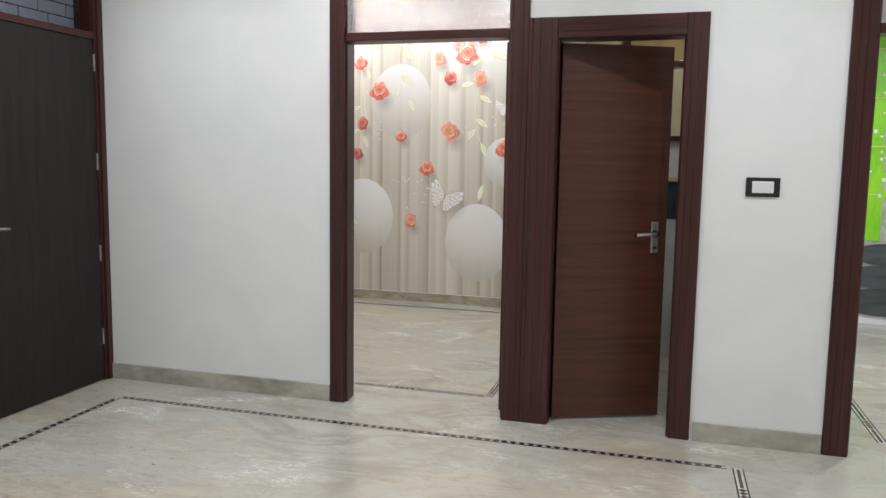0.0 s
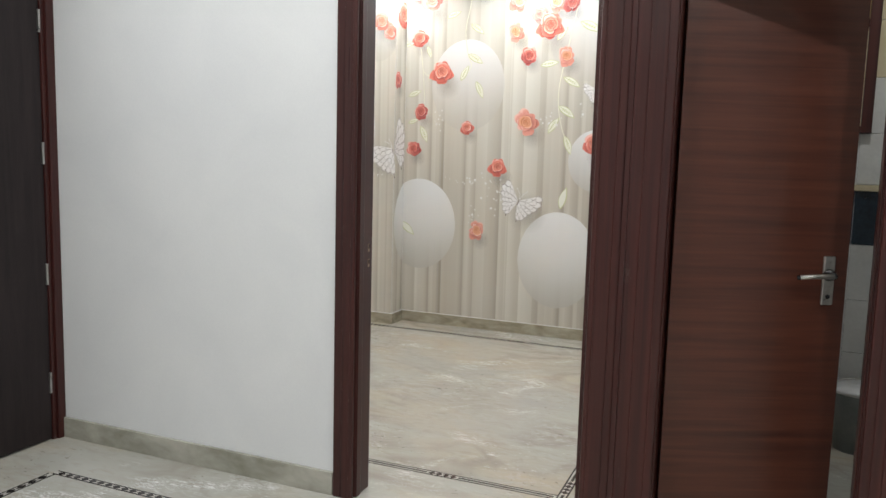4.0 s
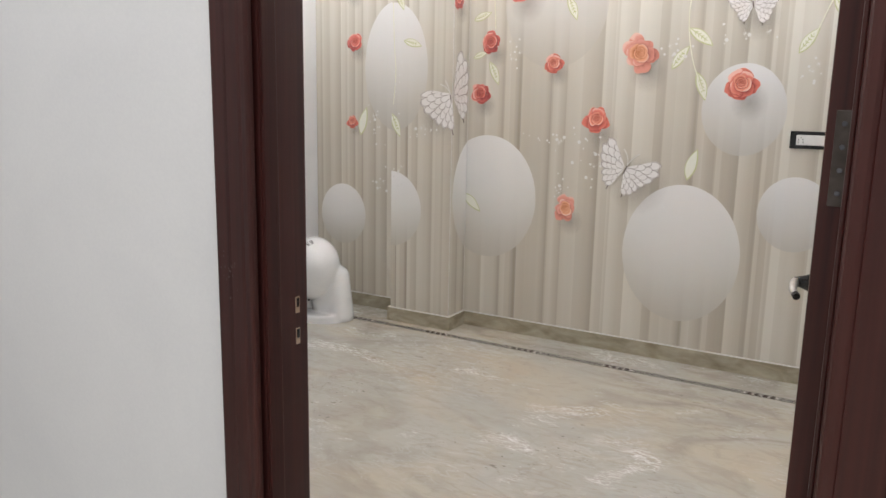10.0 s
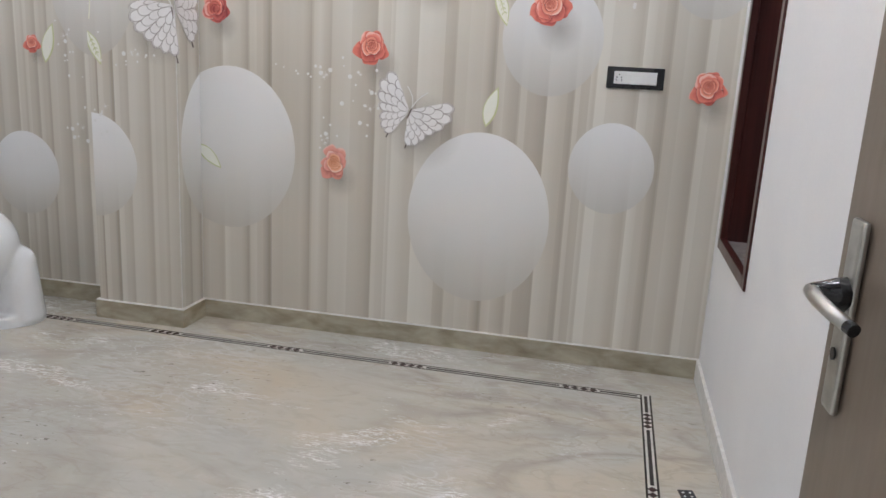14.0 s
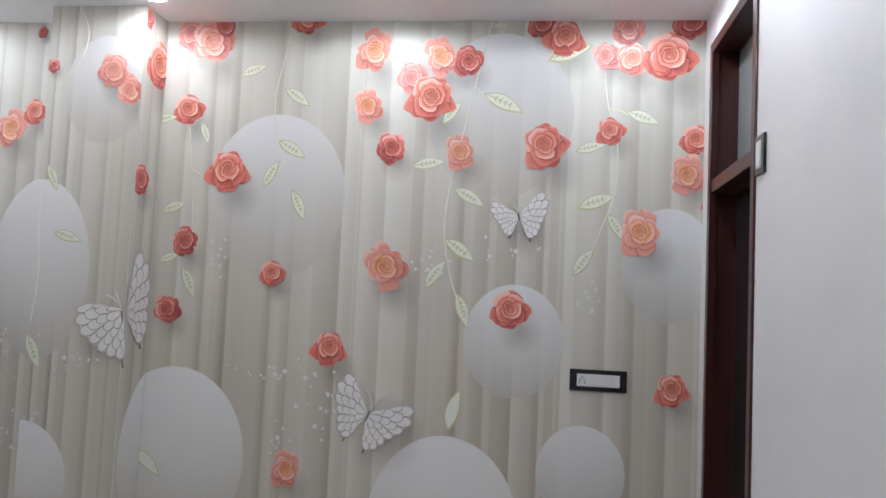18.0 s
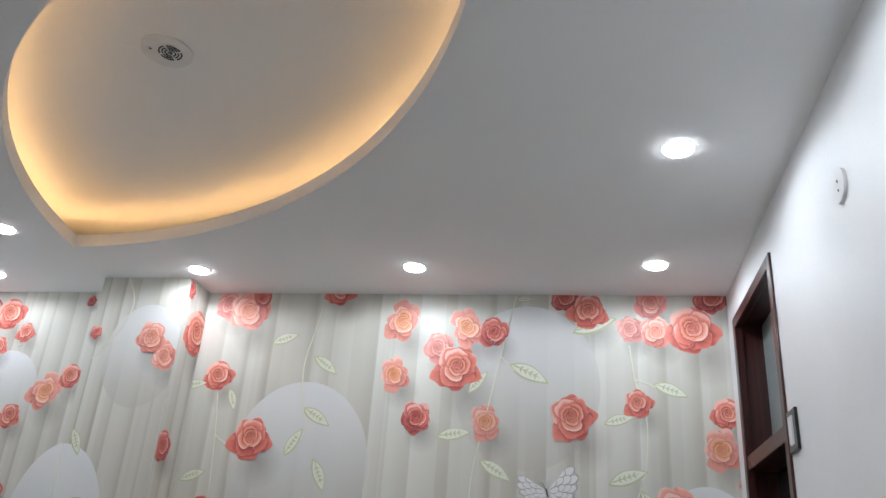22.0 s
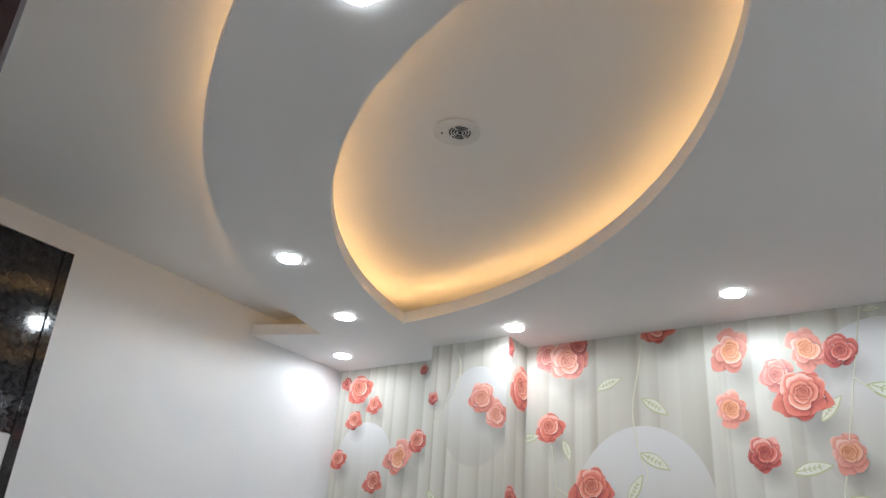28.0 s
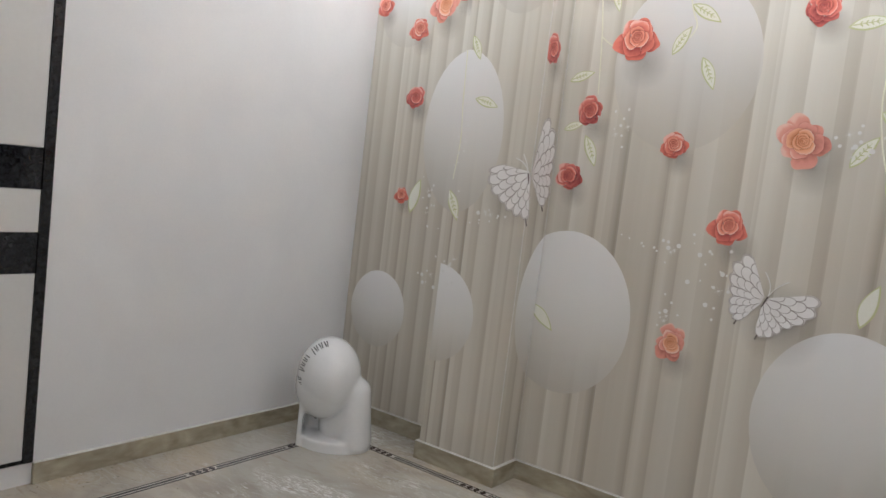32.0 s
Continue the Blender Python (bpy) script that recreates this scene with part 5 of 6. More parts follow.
def drop_shadow_shape():
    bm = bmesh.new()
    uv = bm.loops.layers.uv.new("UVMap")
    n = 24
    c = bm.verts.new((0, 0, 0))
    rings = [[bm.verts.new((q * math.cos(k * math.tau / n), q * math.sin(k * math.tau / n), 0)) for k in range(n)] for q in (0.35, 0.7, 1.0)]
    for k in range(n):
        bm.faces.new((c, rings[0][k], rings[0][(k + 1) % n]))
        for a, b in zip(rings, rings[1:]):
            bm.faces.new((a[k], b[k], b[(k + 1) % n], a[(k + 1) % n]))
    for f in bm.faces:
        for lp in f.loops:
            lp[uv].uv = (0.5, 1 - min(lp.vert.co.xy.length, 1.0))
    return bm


DROP_SHADOW_COUNT = [0]


def drop_shadow(face, u, v, size):
    """A soft drop shadow, drawn as part of the printed picture, beside a rose or a butterfly."""
    DROP_SHADOW_COUNT[0] += 1
    stick("grey_blot", drop_shadow_shape, ("drop_shadow",), face, u, v, size, 0, 0.00265 + DROP_SHADOW_COUNT[0] % 5 * 0.00004, PRINTED_SHADOW)


def rose(face, u, v, r, kind):
    k = ROSE_COUNT[0] = ROSE_COUNT[0] + 1
    variant = k % 3
    wide = (0.95 * r, r) if face is SIDE else (r * (0.92 + k % 4 * 0.025), r * 1.02)
    drop_shadow(face, u + 0.50 * r, v - 0.98 * r, 1.15 * r)
    stick("rose", rose_shape(kind, variant), ("rose", kind, variant), face, u, v, wide, 0 if face is SIDE else ((k * 47) % 36 - 18 if kind == "red" else (k * 47) % 100 - 50), 0.0032 + (k % 5) * 0.0004, list(ROSE_INKS[kind]))


def egg_shape():
    bm = bmesh.new()
    uv = bm.loops.layers.uv.new("UVMap")
    n, rows = 56, 8
    rings = [[bm.verts.new((q / rows * math.cos(k * math.tau / n), q / rows * math.sin(k * math.tau / n) * (1.0 if math.sin(k * math.tau / n) > 0 else 0.98), 0)) for k in range(n)] for q in range(1, rows + 1)]
    c = bm.verts.new((0, 0, 0))
    for k in range(n):
        bm.faces.new((c, rings[0][k], rings[0][(k + 1) % n]))
        for a, b in zip(rings, rings[1:]):
            bm.faces.new((a[k], b[k], b[(k + 1) % n], a[(k + 1) % n]))
    for f in bm.faces:
        for lp in f.loops:
            x, y = lp.vert.co.x, lp.vert.co.y
            lp[uv].uv = (0.5 + 0.5 * x, 0.5 + 0.5 * y - 0.16 * (x * x + y * y) + 0.10)
    return bm


EGG_COUNT = [0]


def egg(face, u, v, rx, ry, ink=EGG):
    """An egg printed over the pleats: its mesh is cut along every pleat that it crosses, so that each piece knows the tone beneath."""
    EGG_COUNT[0] += 1
    m, a, b = face
    bm = egg_shape()
    uv = bm.loops.layers.uv.active
    bmesh.ops.transform(bm, matrix=Matrix.Translation((u, v, 0.0022 + EGG_COUNT[0] % 6 * 0.00006)) @ Matrix.Diagonal((rx, ry, 1, 1)), verts=bm.verts)
    for co, no in (((a, 0, 0), (-1, 0, 0)), ((b, 0, 0), (1, 0, 0)), ((0, CEIL - 0.001, 0), (0, 1, 0))):
        bmesh.ops.bisect_plane(bm, geom=bm.verts[:] + bm.edges[:] + bm.faces[:], plane_co=co, plane_no=no, clear_outer=True)
    for u0, u1, t0, t1 in STRIPS[id(face)]:
        if u - rx < u0 < u + rx:
            bmesh.ops.bisect_plane(bm, geom=bm.verts[:] + bm.edges[:] + bm.faces[:], plane_co=(u0, 0, 0), plane_no=(1, 0, 0))
    for f in bm.faces:
        x = f.calc_center_median().x
        u0, u1, t0, t1 = min(STRIPS[id(face)], key=lambda q: max(q[0] - x, x - q[1]))
        for lp in f.loops:
            lp[uv].uv = (t0 + (t1 - t0) * (lp.vert.co.x - u0) / (u1 - u0), lp[uv].uv[1])
    bmesh.ops.transform(bm, matrix=m, verts=bm.verts)
    part("egg", bm, ink, mural)


def leaf_shape(white):
    def make():
        bm = bmesh.new()
        n = 12

        def blade(w, l, h, index, bend=0.05):
            up = [(-l + 2 * l * k / n, w * math.sin(math.pi * k / n) ** 0.85 * (1.1 - 0.35 * k / n)) for k in range(n + 1)]
            top = [bm.verts.new((x, y + bend * (1 - x * x), h)) for x, y in up]
            bot = [bm.verts.new((x, -y + bend * (1 - x * x), h)) for x, y in up]
            for k in range(n):
                vs = [top[k], top[k + 1], bot[k + 1], bot[k]]
                f = bm.faces.new(vs)
                f.material_index = index
        blade(0.37, 1.0, 0.0, 0)
        blade(0.30, 0.88, 0.008, 1, 0.07)
        if not white:
            for k in range(4):
                x = -0.5 + k * 0.24
                for s in (-1, 1):
                    vs = [bm.verts.new(p) for p in ((x, 0.06, 0.014), (x + 0.085, 0.06, 0.014), (x + 0.175, 0.06 + s * 0.125, 0.014), (x + 0.115, 0.06 + s * 0.14, 0.014))]
                    bm.faces.new(vs).material_index = 0
            vs = [bm.verts.new(p) for p in ((-0.78, 0.030, 0.013), (0.55, 0.048, 0.013), (0.55, 0.072, 0.013), (-0.78, 0.090, 0.013))]
            bm.faces.new(vs).material_index = 0
        return bm
    return make


def leaf(face, u, v, half, turn, style="veined"):
    stick("leaf", leaf_shape(style == "white"), ("leaf", style), face, u, v, half * 1.16, turn, 0.0029, [LEAF_EDGE, LEAF_FILL])


def vine(face, *pts):
    """A thin stem through a few points, smoothed."""
    m = face[0]
    fine = []
    P = [Vector((p[0], p[1], 0.0012)) for p in pts]
    for i in range(len(P) - 1):
        a, b, c, d = P[max(i - 1, 0)], P[i], P[i + 1], P[min(i + 2, len(P) - 1)]
        for k in range(6):
            t = k / 6
            fine.append(0.5 * (2 * b + (c - a) * t + (2 * a - 5 * b + 4 * c - d) * t * t + (3 * b - a - 3 * c + d) * t ** 3))
    fine.append(P[-1])
    bm = tube(bmesh.new(), [tuple(p) for p in fine], 0.0034, 6)
    bmesh.ops.transform(bm, matrix=m, verts=bm.verts)
    part("vine", bm, VINE, mural)


def wing_reach(s, full):
    """Outline of a wing from its leading tip (0) to its trailing edge (1)."""
    marks = ((0.0, 0.70), (0.10, 1.0), (0.30, 1.0), (0.50, 0.87), (1.0, 0.84)) if full else ((0.0, 0.93), (0.08, 1.0), (0.22, 0.96), (0.40, 0.79), (0.56, 0.66), (0.70, 0.71), (0.88, 0.73), (1.0, 0.62))
    for (a, p), (b, q) in zip(marks, marks[1:]):
        if s <= b:
            return p + (q - p) * (s - a) / (b - a)
    return marks[-1][1]


def wing(face, u, v, l, lead, trail, full, axis, parent):
    """A scalloped wing whose rows of white scales lie on a pinkish sheet with a dark rim."""
    base = face[0] @ Matrix.Translation((u, v, 0))

    def at(q, s, z):
        a = radians(lead + (trail - lead) * s)
        r = l * wing_reach(min(max(s, 0), 1), full) * q
        back = 0.12 * l * min(max(s, 0), 1)
        return (r * math.cos(a) - back * math.cos(axis), r * math.sin(a) - back * math.sin(axis), z)

    def fan(grow, z):
        bm = bmesh.new()
        n = 64
        inner = [bm.verts.new(at(0.02, k / n, z)) for k in range(n + 1)]
        edge = [bm.verts.new(at((0.90 + 0.10 * abs(math.sin(k / n * math.pi * 7)) ** 0.7) * grow, k / n, z)) for k in range(n + 1)]
        for k in range(n):
            bm.faces.new((inner[k], edge[k], edge[k + 1], inner[k + 1]))
        bmesh.ops.transform(bm, matrix=base, verts=bm.verts)
        return bm

    sheet = part("wing", fan(1.0, 0.0052), WING_SHEET, parent)
    part("wing_rim", fan(1.018, 0.0048), SCALE_LINE, sheet)
    tail = tube(bmesh.new(), [at(0.98, 0.95, 0.004), at(1.16, 0.97, 0.004)], [0.0022, 0.0036], 6)
    bmesh.ops.transform(tail, matrix=base, verts=tail.verts)
    part("wing_tail", tail, WING_LINE, sheet)
    lines, fills = bmesh.new(), bmesh.new()
    for row, (q0, q1, n, off) in enumerate(((0.66, 0.985, 7, 0.0), (0.46, 0.79, 6, 0.5), (0.26, 0.58, 5, 0.0), (0.08, 0.38, 3, 0.5))):
        for k in range(-1 if off else 0, n):
            s0, s1 = (k + off) / n, (k + 1 + off) / n
            for bm, size, z in ((lines, 1.0, 0.0055), (fills, 0.88, 0.0058)):
                mid, half = (s0 + s1) / 2, (s1 - s0) / 2 * size
                tip, waist = q1 - (1 - size) * 0.13, q1 - (q1 - q0) * 0.52
                side = [(q0, -1.0)] + [(waist + (tip - waist) * math.sin(j * math.pi / 10), -math.cos(j * math.pi / 10)) for j in range(11)] + [(q0, 1.0)]
                pts = [(q, min(max(mid + d * half, 0.004), 0.996)) for q, d in side]
                if pts[-1][1] - pts[0][1] > 0.02:
                    bm.faces.new([bm.verts.new(at(q, d, z + row * 0.0007)) for q, d in pts])
    for nm, bm, m in (("scale_outline", lines, SCALE_LINE), ("scale_pattern", fills, WING_WHITE)):
        bmesh.ops.transform(bm, matrix=base, verts=bm.verts)
        tagged(part(nm, bm, m, sheet), kind="stuff")


def butterfly(root, wings, feelers):
    """root: u, v, direction, length on the first wing's face; wings: (face, u, v, length, leading and trailing direction)."""
    b = tagged(new("butterfly"), "white printed butterfly with brown-edged scales")
    b.parent = mural
    for w in wings:
        wing(*w, radians(root[2]), b)
    face = wings[0][0]
    u, v, d, l = root
    c, s = math.cos(radians(d)), math.sin(radians(d))
    bm = tube(bmesh.new(), [(u - c * l * (0.5 - k / 8), v - s * l * (0.5 - k / 8), 0.0065) for k in range(9)], [0.0015, 0.003, 0.0022, 0.0036, 0.0024, 0.0038, 0.0026, 0.0035, 0.002], 8)
    bmesh.ops.transform(bm, matrix=face[0], verts=bm.verts)
    part("body", bm, WING_LINE, b)
    for e, reach in feelers:
        ex, ez = u + c * l * 0.5, v + s * l * 0.5
        k = radians(d + e)
        bend = radians(d + e * 2.6)
        p1 = (ex + reach * 0.6 * math.cos(k), ez + reach * 0.6 * math.sin(k), 0.0065)
        p2 = (p1[0] + reach * 0.4 * math.cos(bend), p1[1] + reach * 0.4 * math.sin(bend), 0.0065)
        bm = tube(bmesh.new(), bezier((ex, ez, 0.0065), (ex + reach * 0.4 * math.cos(radians(d + e * 0.4)), ez + reach * 0.4 * math.sin(radians(d + e * 0.4)), 0.0065), p1, p2, 8), 0.0022, 6)
        bmesh.ops.transform(bm, matrix=face[0], verts=bm.verts)
        part("feeler", bm, SPARKLE, b)


def sparkle_mesh(star):
    me = bpy.data.meshes.new("sparkle")
    n = 16 if star else 12
    me.from_pydata([((1 if not star or k % 2 else 0.16) * (1 if not star or k % 4 == 1 else 0.75) * math.cos(k * math.tau / n), (1 if not star or k % 2 else 0.16) * (1 if not star or k % 4 == 1 else 0.75) * math.sin(k * math.tau / n), 0) for k in range(n)] + [(0, 0, 0)], [], [(k, (k + 1) % n, n) for k in range(n)])
    me.materials.append(SPARKLE)
    return me


DOT, STAR = sparkle_mesh(False), sparkle_mesh(True)


def sparkles(face, u, v, su, sv, n, seed):
    rnd = random.Random(seed)
    for i in range(n + 2):
        star = i >= n
        k = 0.5 if star else 1.0
        x, y, r = u + rnd.gauss(0, su * k), v + rnd.gauss(0, sv * k), 0.022 if star else rnd.choice((0.004, 0.005, 0.006, 0.007, 0.010))
        if face[1] + r < x < face[2] - r:
            ob = new("sparkle", STAR if star else DOT)
            ob.parent = mural
            ob.matrix_world = face[0] @ Matrix.Translation((x, y, 0.0044 + 0.0001 * (i % 5))) @ Matrix.Diagonal((r, r, 1, 1))


rose(MAIN, -2.730, 2.684, 0.077, "pink")
rose(MAIN, -2.622, 2.642, 0.103, "coral")
rose(MAIN, -2.574, 2.717, 0.051, "crimson")
rose(MAIN, -2.190, 2.759, 0.083, "red")
rose(MAIN, -1.893, 2.616, 0.092, "peach")
rose(MAIN, -1.717, 2.494, 0.074, "pink")
rose(MAIN, -1.633, 2.403, 0.109, "red")
rose(MAIN, -1.597, 2.587, 0.086, "peach")
rose(MAIN, -1.478, 2.569, 0.071, "crimson")
rose(MAIN, -1.901, 2.369, 0.073, "peach")
rose(MAIN, -1.796, 2.189, 0.070, "crimson")
rose(MAIN, -1.492, 2.176, 0.074, "peach")
rose(MAIN, -1.140, 2.204, 0.105, "red")
rose(MAIN, -2.516, 2.068, 0.100, "red")
rose(MAIN, -2.717, 2.341, 0.074, "red")
rose(MAIN, -2.691, 1.753, 0.068, "crimson")
rose(MAIN, -2.757, 1.453, 0.068, "crimson")
rose(MAIN, -2.286, 1.627, 0.060, "red")
rose(MAIN, -1.790, 1.679, 0.098, "peach")
rose(MAIN, -2.016, 1.318, 0.081, "red")
rose(MAIN, -1.257, 1.515, 0.086, "red")
rose(MAIN, -1.167, 2.727, 0.066, "crimson")
rose(MAIN, -1.069, 2.665, 0.085, "red")
rose(MAIN, -0.813, 2.711, 0.077, "pink")
rose(MAIN, -0.897, 2.589, 0.061, "pink")
rose(MAIN, -0.801, 2.576, 0.071, "coral")
rose(MAIN, -0.642, 2.584, 0.110, "red")
rose(MAIN, -0.557, 2.732, 0.081, "crimson")
rose(MAIN, -0.871, 2.274, 0.064, "red")
rose(MAIN, -0.528, 2.239, 0.068, "red")
rose(MAIN, -0.559, 2.099, 0.079, "peach")
rose(MAIN, -0.480, 1.981, 0.028, "red")
rose(MAIN, -0.738, 1.856, 0.095, "peach")
rose(MAIN, -0.604, 1.225, 0.073, "red")
rose(MAIN, -2.184, 0.805, 0.074, "peach")
rose(SIDE, 6.679, 2.517, 0.116, "red")
rose(SIDE, 6.592, 1.998, 0.069, "crimson")
rose(SIDE, 6.552, 2.697, 0.047, "crimson")
rose(FRONT, -2.980, 2.454, 0.077, "coral")
rose(FRONT, -2.891, 2.368, 0.069, "coral")
rose(FRONT, -3.250, 2.481, 0.033, "crimson")
rose(LEFT, -3.875, 2.623, 0.087, "red")
rose(LEFT, -3.897, 2.457, 0.058, "red")
rose(LEFT, -3.764, 2.531, 0.054, "red")
rose(LEFT, -3.977, 2.250, 0.058, "red")
rose(LEFT, -3.729, 2.127, 0.065, "red")
rose(LEFT, -3.581, 2.251, 0.087, "peach")
rose(LEFT, -3.459, 2.321, 0.064, "red")
rose(LEFT, -3.702, 1.773, 0.063, "crimson")
rose(LEFT, -3.722, 1.258, 0.047, "red")
rose(LEFT, -3.976, 2.666, 0.039, "crimson")
rose(LEFT, -3.452, 2.697, 0.029, "crimson")
egg(MAIN, -2.293, 1.964, 0.311, 0.364, EGG_FADED)
egg(MAIN, -1.328, 2.336, 0.305, 0.355, EGG_FADED)
egg(MAIN, -1.240, 1.390, 0.2075, 0.236, EGG_CLEAR)
egg(MAIN, -0.625, 1.724, 0.186, 0.237, EGG_CLEAR)
egg(MAIN, -2.693, 0.831, 0.325, 0.379)
egg(SIDE, NORTH_Y - 2.693 - PIL_R, 0.831, 0.325, 0.379)
egg(MAIN, -0.953, 0.874, 0.177, 0.193, EGG_CLEAR)
egg(MAIN, -1.507, 0.608, 0.317, 0.382)
egg(LEFT, -3.806, 0.628, 0.190, 0.210)
egg(FRONT, -3.001, 2.378, 0.185, 0.236, EGG_FADED)
egg(FRONT, -3.251, 1.600, 0.235, 0.387)
egg(FRONT, -3.278, 0.731, 0.227, 0.241)
egg(LEFT, -3.812, 2.237, 0.188, 0.206, EGG_FADED)
egg(LEFT, -3.366, 1.615, 0.253, 0.411)
leaf(MAIN, -2.425, 2.523, 0.058, 20)
leaf(MAIN, -2.222, 2.405, 0.062, -35)
leaf(MAIN, -2.234, 2.174, 0.066, -30)
leaf(MAIN, -2.319, 2.064, 0.060, 60)
leaf(MAIN, -2.192, 1.931, 0.064, -65)
leaf(MAIN, -2.825, 2.301, 0.053, 10)
leaf(MAIN, -2.636, 2.239, 0.046, -70)
leaf(MAIN, -2.755, 1.905, 0.055, 20)
leaf(MAIN, -2.764, 1.681, 0.045, 20)
leaf(MAIN, -2.669, 1.577, 0.066, -65)
leaf(MAIN, -1.533, 2.346, 0.055, 50)
leaf(MAIN, -1.320, 2.388, 0.081, -25)
leaf(MAIN, -1.625, 2.122, 0.065, 10)
leaf(MAIN, -1.448, 1.983, 0.067, -30)
leaf(MAIN, -1.480, 1.759, 0.071, -35)
leaf(MAIN, -1.575, 1.656, 0.065, 55)
leaf(MAIN, -1.460, 1.508, 0.068, -70)
leaf(MAIN, -1.345, 2.722, 0.030, 0)
leaf(MAIN, -1.044, 2.605, 0.086, 20)
leaf(MAIN, -0.743, 2.332, 0.064, -20)
leaf(MAIN, -0.949, 2.204, 0.057, 15)
leaf(MAIN, -0.919, 1.978, 0.072, 20)
leaf(MAIN, -0.844, 1.880, 0.055, -60)
leaf(MAIN, -0.964, 1.730, 0.064, 55)
leaf(MAIN, -1.473, 1.099, 0.077, 75, "white")
leaf(MAIN, -2.803, 0.791, 0.074, -40, "white")
leaf(FRONT, -3.215, 1.996, 0.054, -65)
leaf(FRONT, -3.124, 1.744, 0.058, -15)
leaf(FRONT, -3.245, 1.257, 0.070, -65)
leaf(LEFT, -3.630, 1.266, 0.084, 75, "white")

vine(MAIN, (-2.260, 2.739), (-2.288, 2.580), (-2.321, 2.397), (-2.299, 2.217), (-2.266, 2.128), (-2.288, 2.077))
vine(MAIN, (-1.382, 2.742), (-1.434, 2.498), (-1.495, 2.200), (-1.539, 1.981), (-1.544, 1.813), (-1.507, 1.626), (-1.430, 1.446))
vine(MAIN, (-0.903, 2.520), (-0.883, 2.374), (-0.843, 2.231), (-0.850, 2.019), (-0.895, 1.879), (-0.938, 1.763))
vine(MAIN, (-2.709, 2.265), (-2.686, 2.083), (-2.667, 1.829))
vine(MAIN, (-2.686, 2.083), (-2.640, 2.05), (-2.596, 2.034))
vine(FRONT, (-3.266, 1.985), (-3.257, 1.740), (-3.245, 1.571), (-3.262, 1.380))
vine(FRONT, (-3.15, 2.742), (-3.10, 2.63), (-3.13, 2.50), (-3.235, 2.36))
vine(MAIN, (-1.44, 2.46), (-1.40, 2.42), (-1.38, 2.40))
vine(MAIN, (-0.883, 2.374), (-0.84, 2.36), (-0.80, 2.345))
butterfly((-1.834, 1.050, 68, 0.05), ((MAIN, -1.836, 1.066, 0.188, 113, 232, False), (MAIN, -1.832, 1.066, 0.198, 14, -97, False)), ((22, 0.10), (-14, 0.10)))
butterfly((-1.237, 1.910, 100, 0.03), ((MAIN, -1.240, 1.918, 0.125, 150, 250, False), (MAIN, -1.234, 1.918, 0.140, 52, -68, False)), ((20, 0.04), (-20, 0.04)))
butterfly((-2.850, 1.42, 100, 0.05), ((FRONT, -2.846, 1.452, 0.222, 172, 276, True), (SIDE, 6.535, 1.455, 0.265, 78, -50, False)), ((24, 0.10), (8, 0.09)))
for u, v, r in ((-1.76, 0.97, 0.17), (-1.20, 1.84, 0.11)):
    drop_shadow(MAIN, u, v, r)
drop_shadow(FRONT, -2.93, 1.34, 0.15)
sparkles(MAIN, -2.27, 1.20, 0.10, 0.025, 16, 1)
sparkles(MAIN, -2.02, 1.09, 0.035, 0.07, 15, 2)
sparkles(MAIN, -2.23, 0.93, 0.02, 0.05, 7, 13)
sparkles(MAIN, -1.60, 1.69, 0.05, 0.05, 10, 3)
sparkles(MAIN, -2.54, 1.68, 0.06, 0.04, 8, 4)
sparkles(MAIN, -1.245, 1.776, 0.09, 0.03, 8, 5)
sparkles(MAIN, -0.95, 1.60, 0.05, 0.04, 8, 6)
sparkles(FRONT, -3.04, 1.22, 0.05, 0.03, 10, 7)
sparkles(FRONT, -3.22, 0.95, 0.03, 0.10, 8, 8)
sparkles(LEFT, -3.54, 1.25, 0.04, 0.06, 12, 9)
sparkles(LEFT, -3.45, 0.85, 0.07, 0.05, 14, 10)
sparkles(FRONT, -3.22, 1.55, 0.03, 0.08, 8, 11)


# ---- stone inlay in the floor ----
def diamond_mesh():
    me = bpy.data.meshes.new("diamond")
    h = 0.0012
    vs = [(0.5, 0, 0), (0, 0.5, 0), (-0.5, 0, 0), (0, -0.5, 0)]
    me.from_pydata([(x, y, -h) for x, y, _ in vs] + [(x, y, h) for x, y, _ in vs], [], [(4, 5, 6, 7), (3, 2, 1, 0), (0, 1, 5, 4), (1, 2, 6, 5), (2, 3, 7, 6), (3, 0, 4, 7)])
    return me


DIAMOND, DIAMOND_DARK = diamond_mesh(), diamond_mesh()
DIAMOND.materials.append(RED_STONE)
DIAMOND_DARK.materials.append(BLACK_STONE)


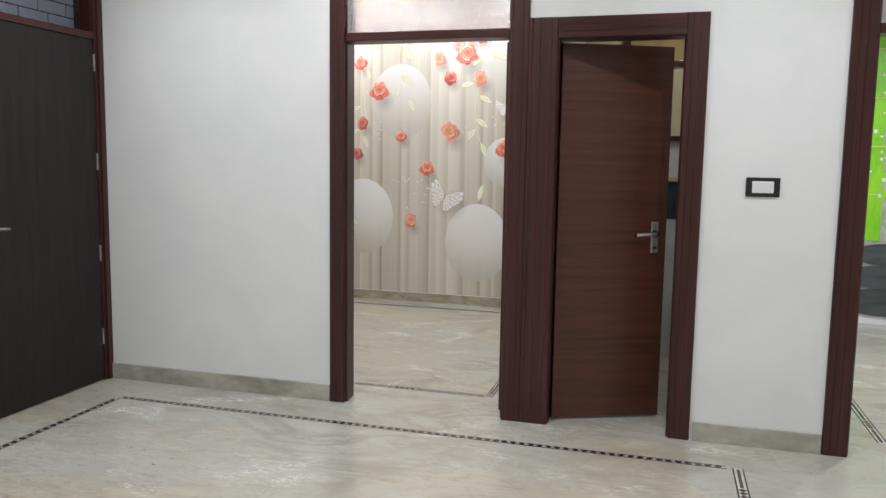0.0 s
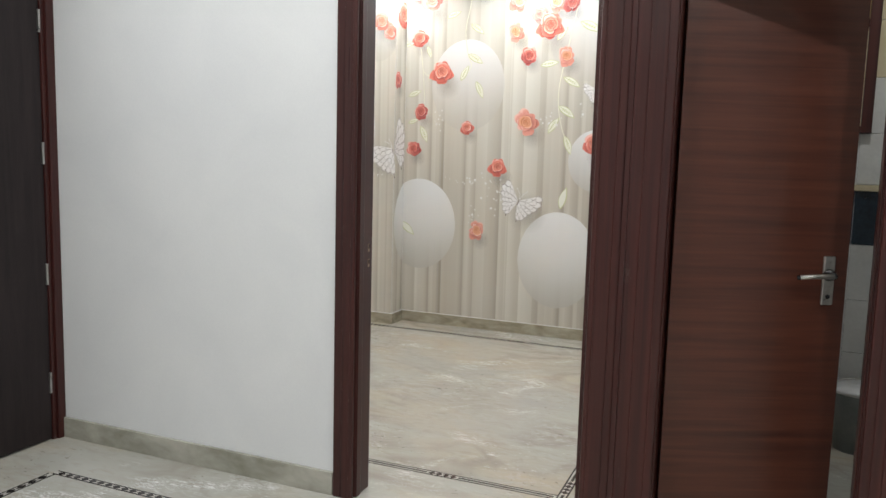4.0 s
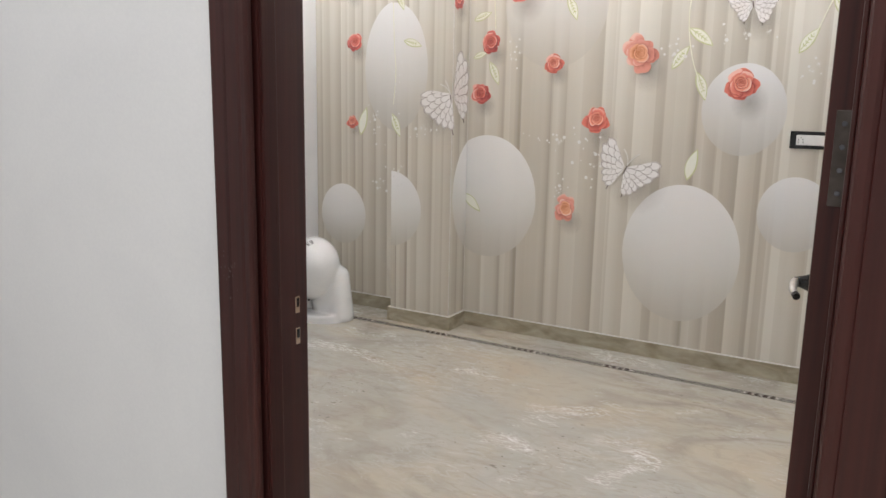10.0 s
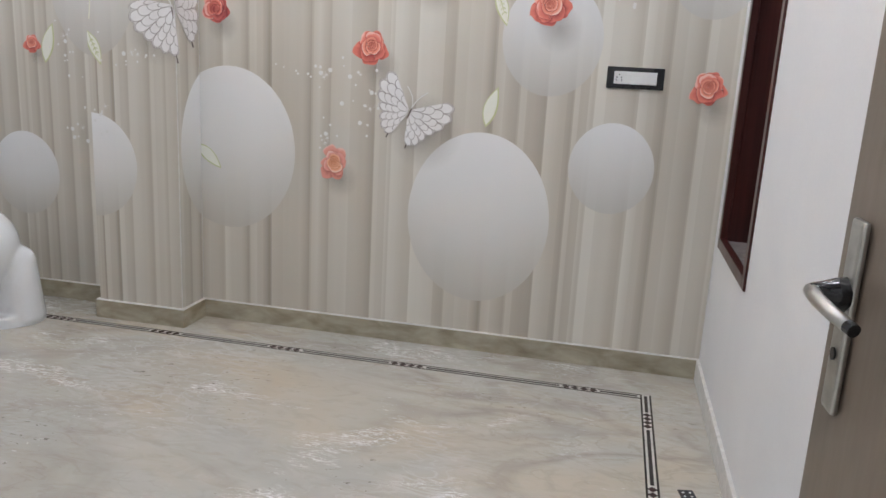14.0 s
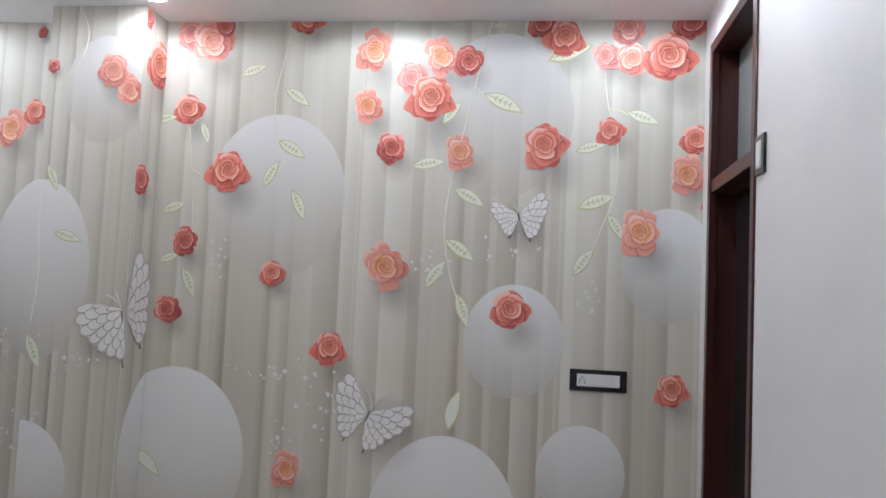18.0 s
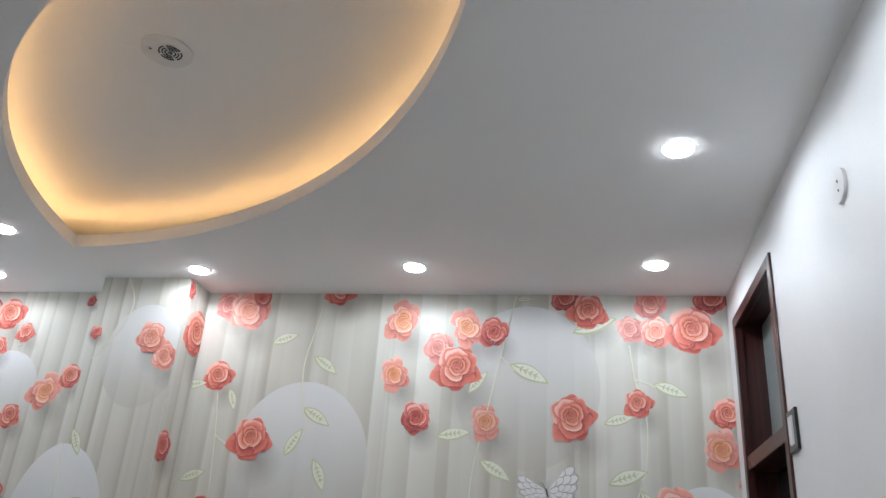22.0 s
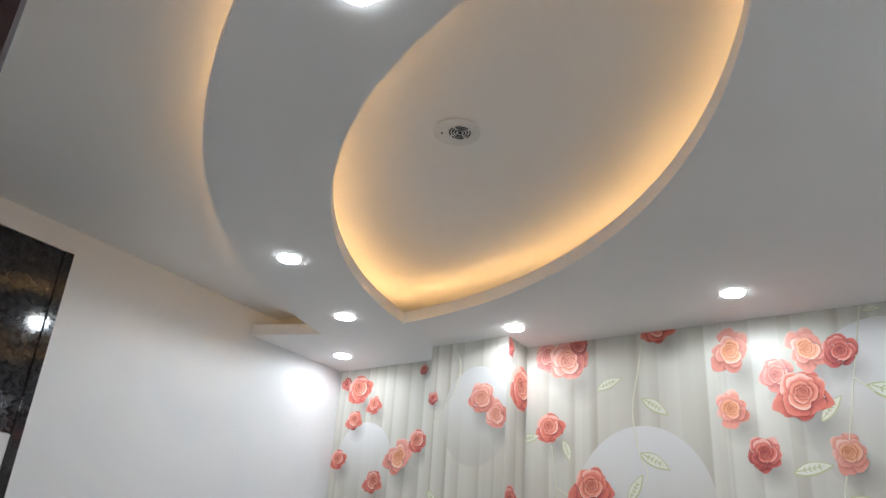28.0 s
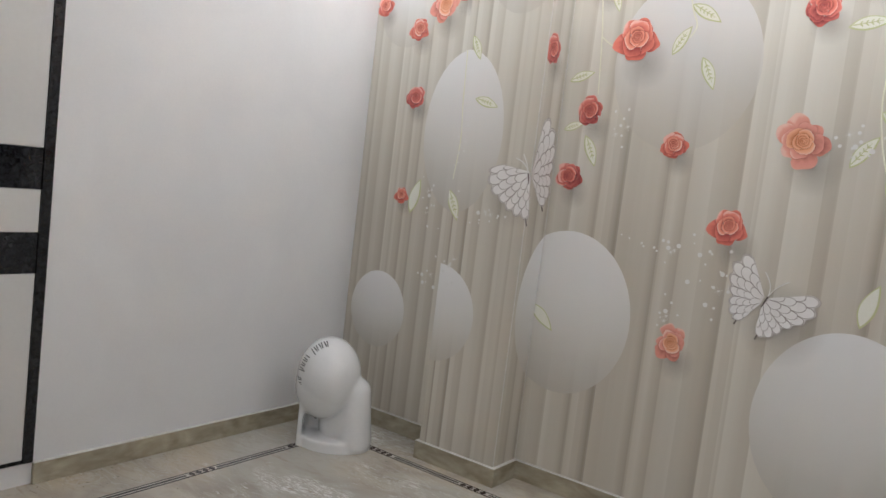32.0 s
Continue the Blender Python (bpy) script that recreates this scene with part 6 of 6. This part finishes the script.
def inlay_run(a, b, width, centres, group, d, mesh):
    """One straight run from a to b: a pale bed, two dark edge lines and, at the given centres, groups of diamonds with dark bars between them."""
    a, b = Vector((*a, 0)), Vector((*b, 0))
    l = (b - a).length
    m = Matrix.Translation(a) @ Matrix.Rotation(math.atan2(b.y - a.y, b.x - a.x), 4, "Z")

    def strip(x0, x1, y0, y1, z, material, name):
        ob = part(name, box(bmesh.new(), x0, x1, y0, y1, -0.002, z), material, floor_ob)
        ob.matrix_world = m

    strip(0, l, -width / 2, width / 2, 0.0006, WHITE_STONE, "pale_strip")
    for s in (-1, 1):
        c = s * (width / 2 - 0.003)
        strip(0, l, c - 0.0035, c + 0.0035, 0.0010, BLACK_STONE, "dark_line")
    left = 0.0
    for c in centres:
        half = group * d / 2
        if c - half - left > 0.03:
            strip(left + 0.012, c - half - 0.008, -width * 0.15, width * 0.15, 0.0010, BLACK_STONE, "dark_bar")
        for k in range(group):
            ob = new("diamond", mesh)
            ob.parent = floor_ob
            ob.matrix_world = m @ Matrix.Translation((c - half + (k + 0.5) * d, 0, 0)) @ Matrix.Diagonal((d * 0.99, width * 0.80, 1, 1))
        left = c + half
    if l - left > 0.03:
        strip(left + 0.008, l - 0.012, -width * 0.15, width * 0.15, 0.0010, BLACK_STONE, "dark_bar")


IX0, IX1, IY0, IY1 = -3.742, -0.722, 3.872, 6.445
W = 0.042
SPACED = [0.245 + 0.56 * k for k in range(5)]
inlay_run((IX0, IY1), (IX1 - W / 2, IY1), W, [0.31, 0.865, 1.455, 2.02, 2.755], 4, 0.037, DIAMOND)
inlay_run((IX1, IY1 + W / 2), (IX1, IY0 - W / 2), W, SPACED[:5], 4, 0.034, DIAMOND)
inlay_run((IX0, IY0), (IX1 - W / 2, IY0), W, SPACED, 4, 0.034, DIAMOND)
inlay_run((IX0, IY1 - W / 2), (IX0, IY0 + W / 2), W, SPACED[:5], 4, 0.034, DIAMOND)
HX0, HX1, HY1 = -2.765, 0.617, 3.16
inlay_run((HX0, HY1), (HX1 - 0.05, HY1), 0.036, [1.666], 75, 0.044, DIAMOND_DARK)
inlay_run((HX0, HY1 - 0.02), (HX0, 0.6), 0.036, [1.27], 50, 0.05, DIAMOND_DARK)
inlay_run((HX1, HY1), (HX1, 0.6), 0.050, [0.30, 0.97, 1.64, 2.30], 4, 0.034, DIAMOND)
inlay_run((1.36, 3.75), (1.36, 6.9), 0.05, [0.3 + 0.56 * k for k in range(5)], 4, 0.034, DIAMOND)
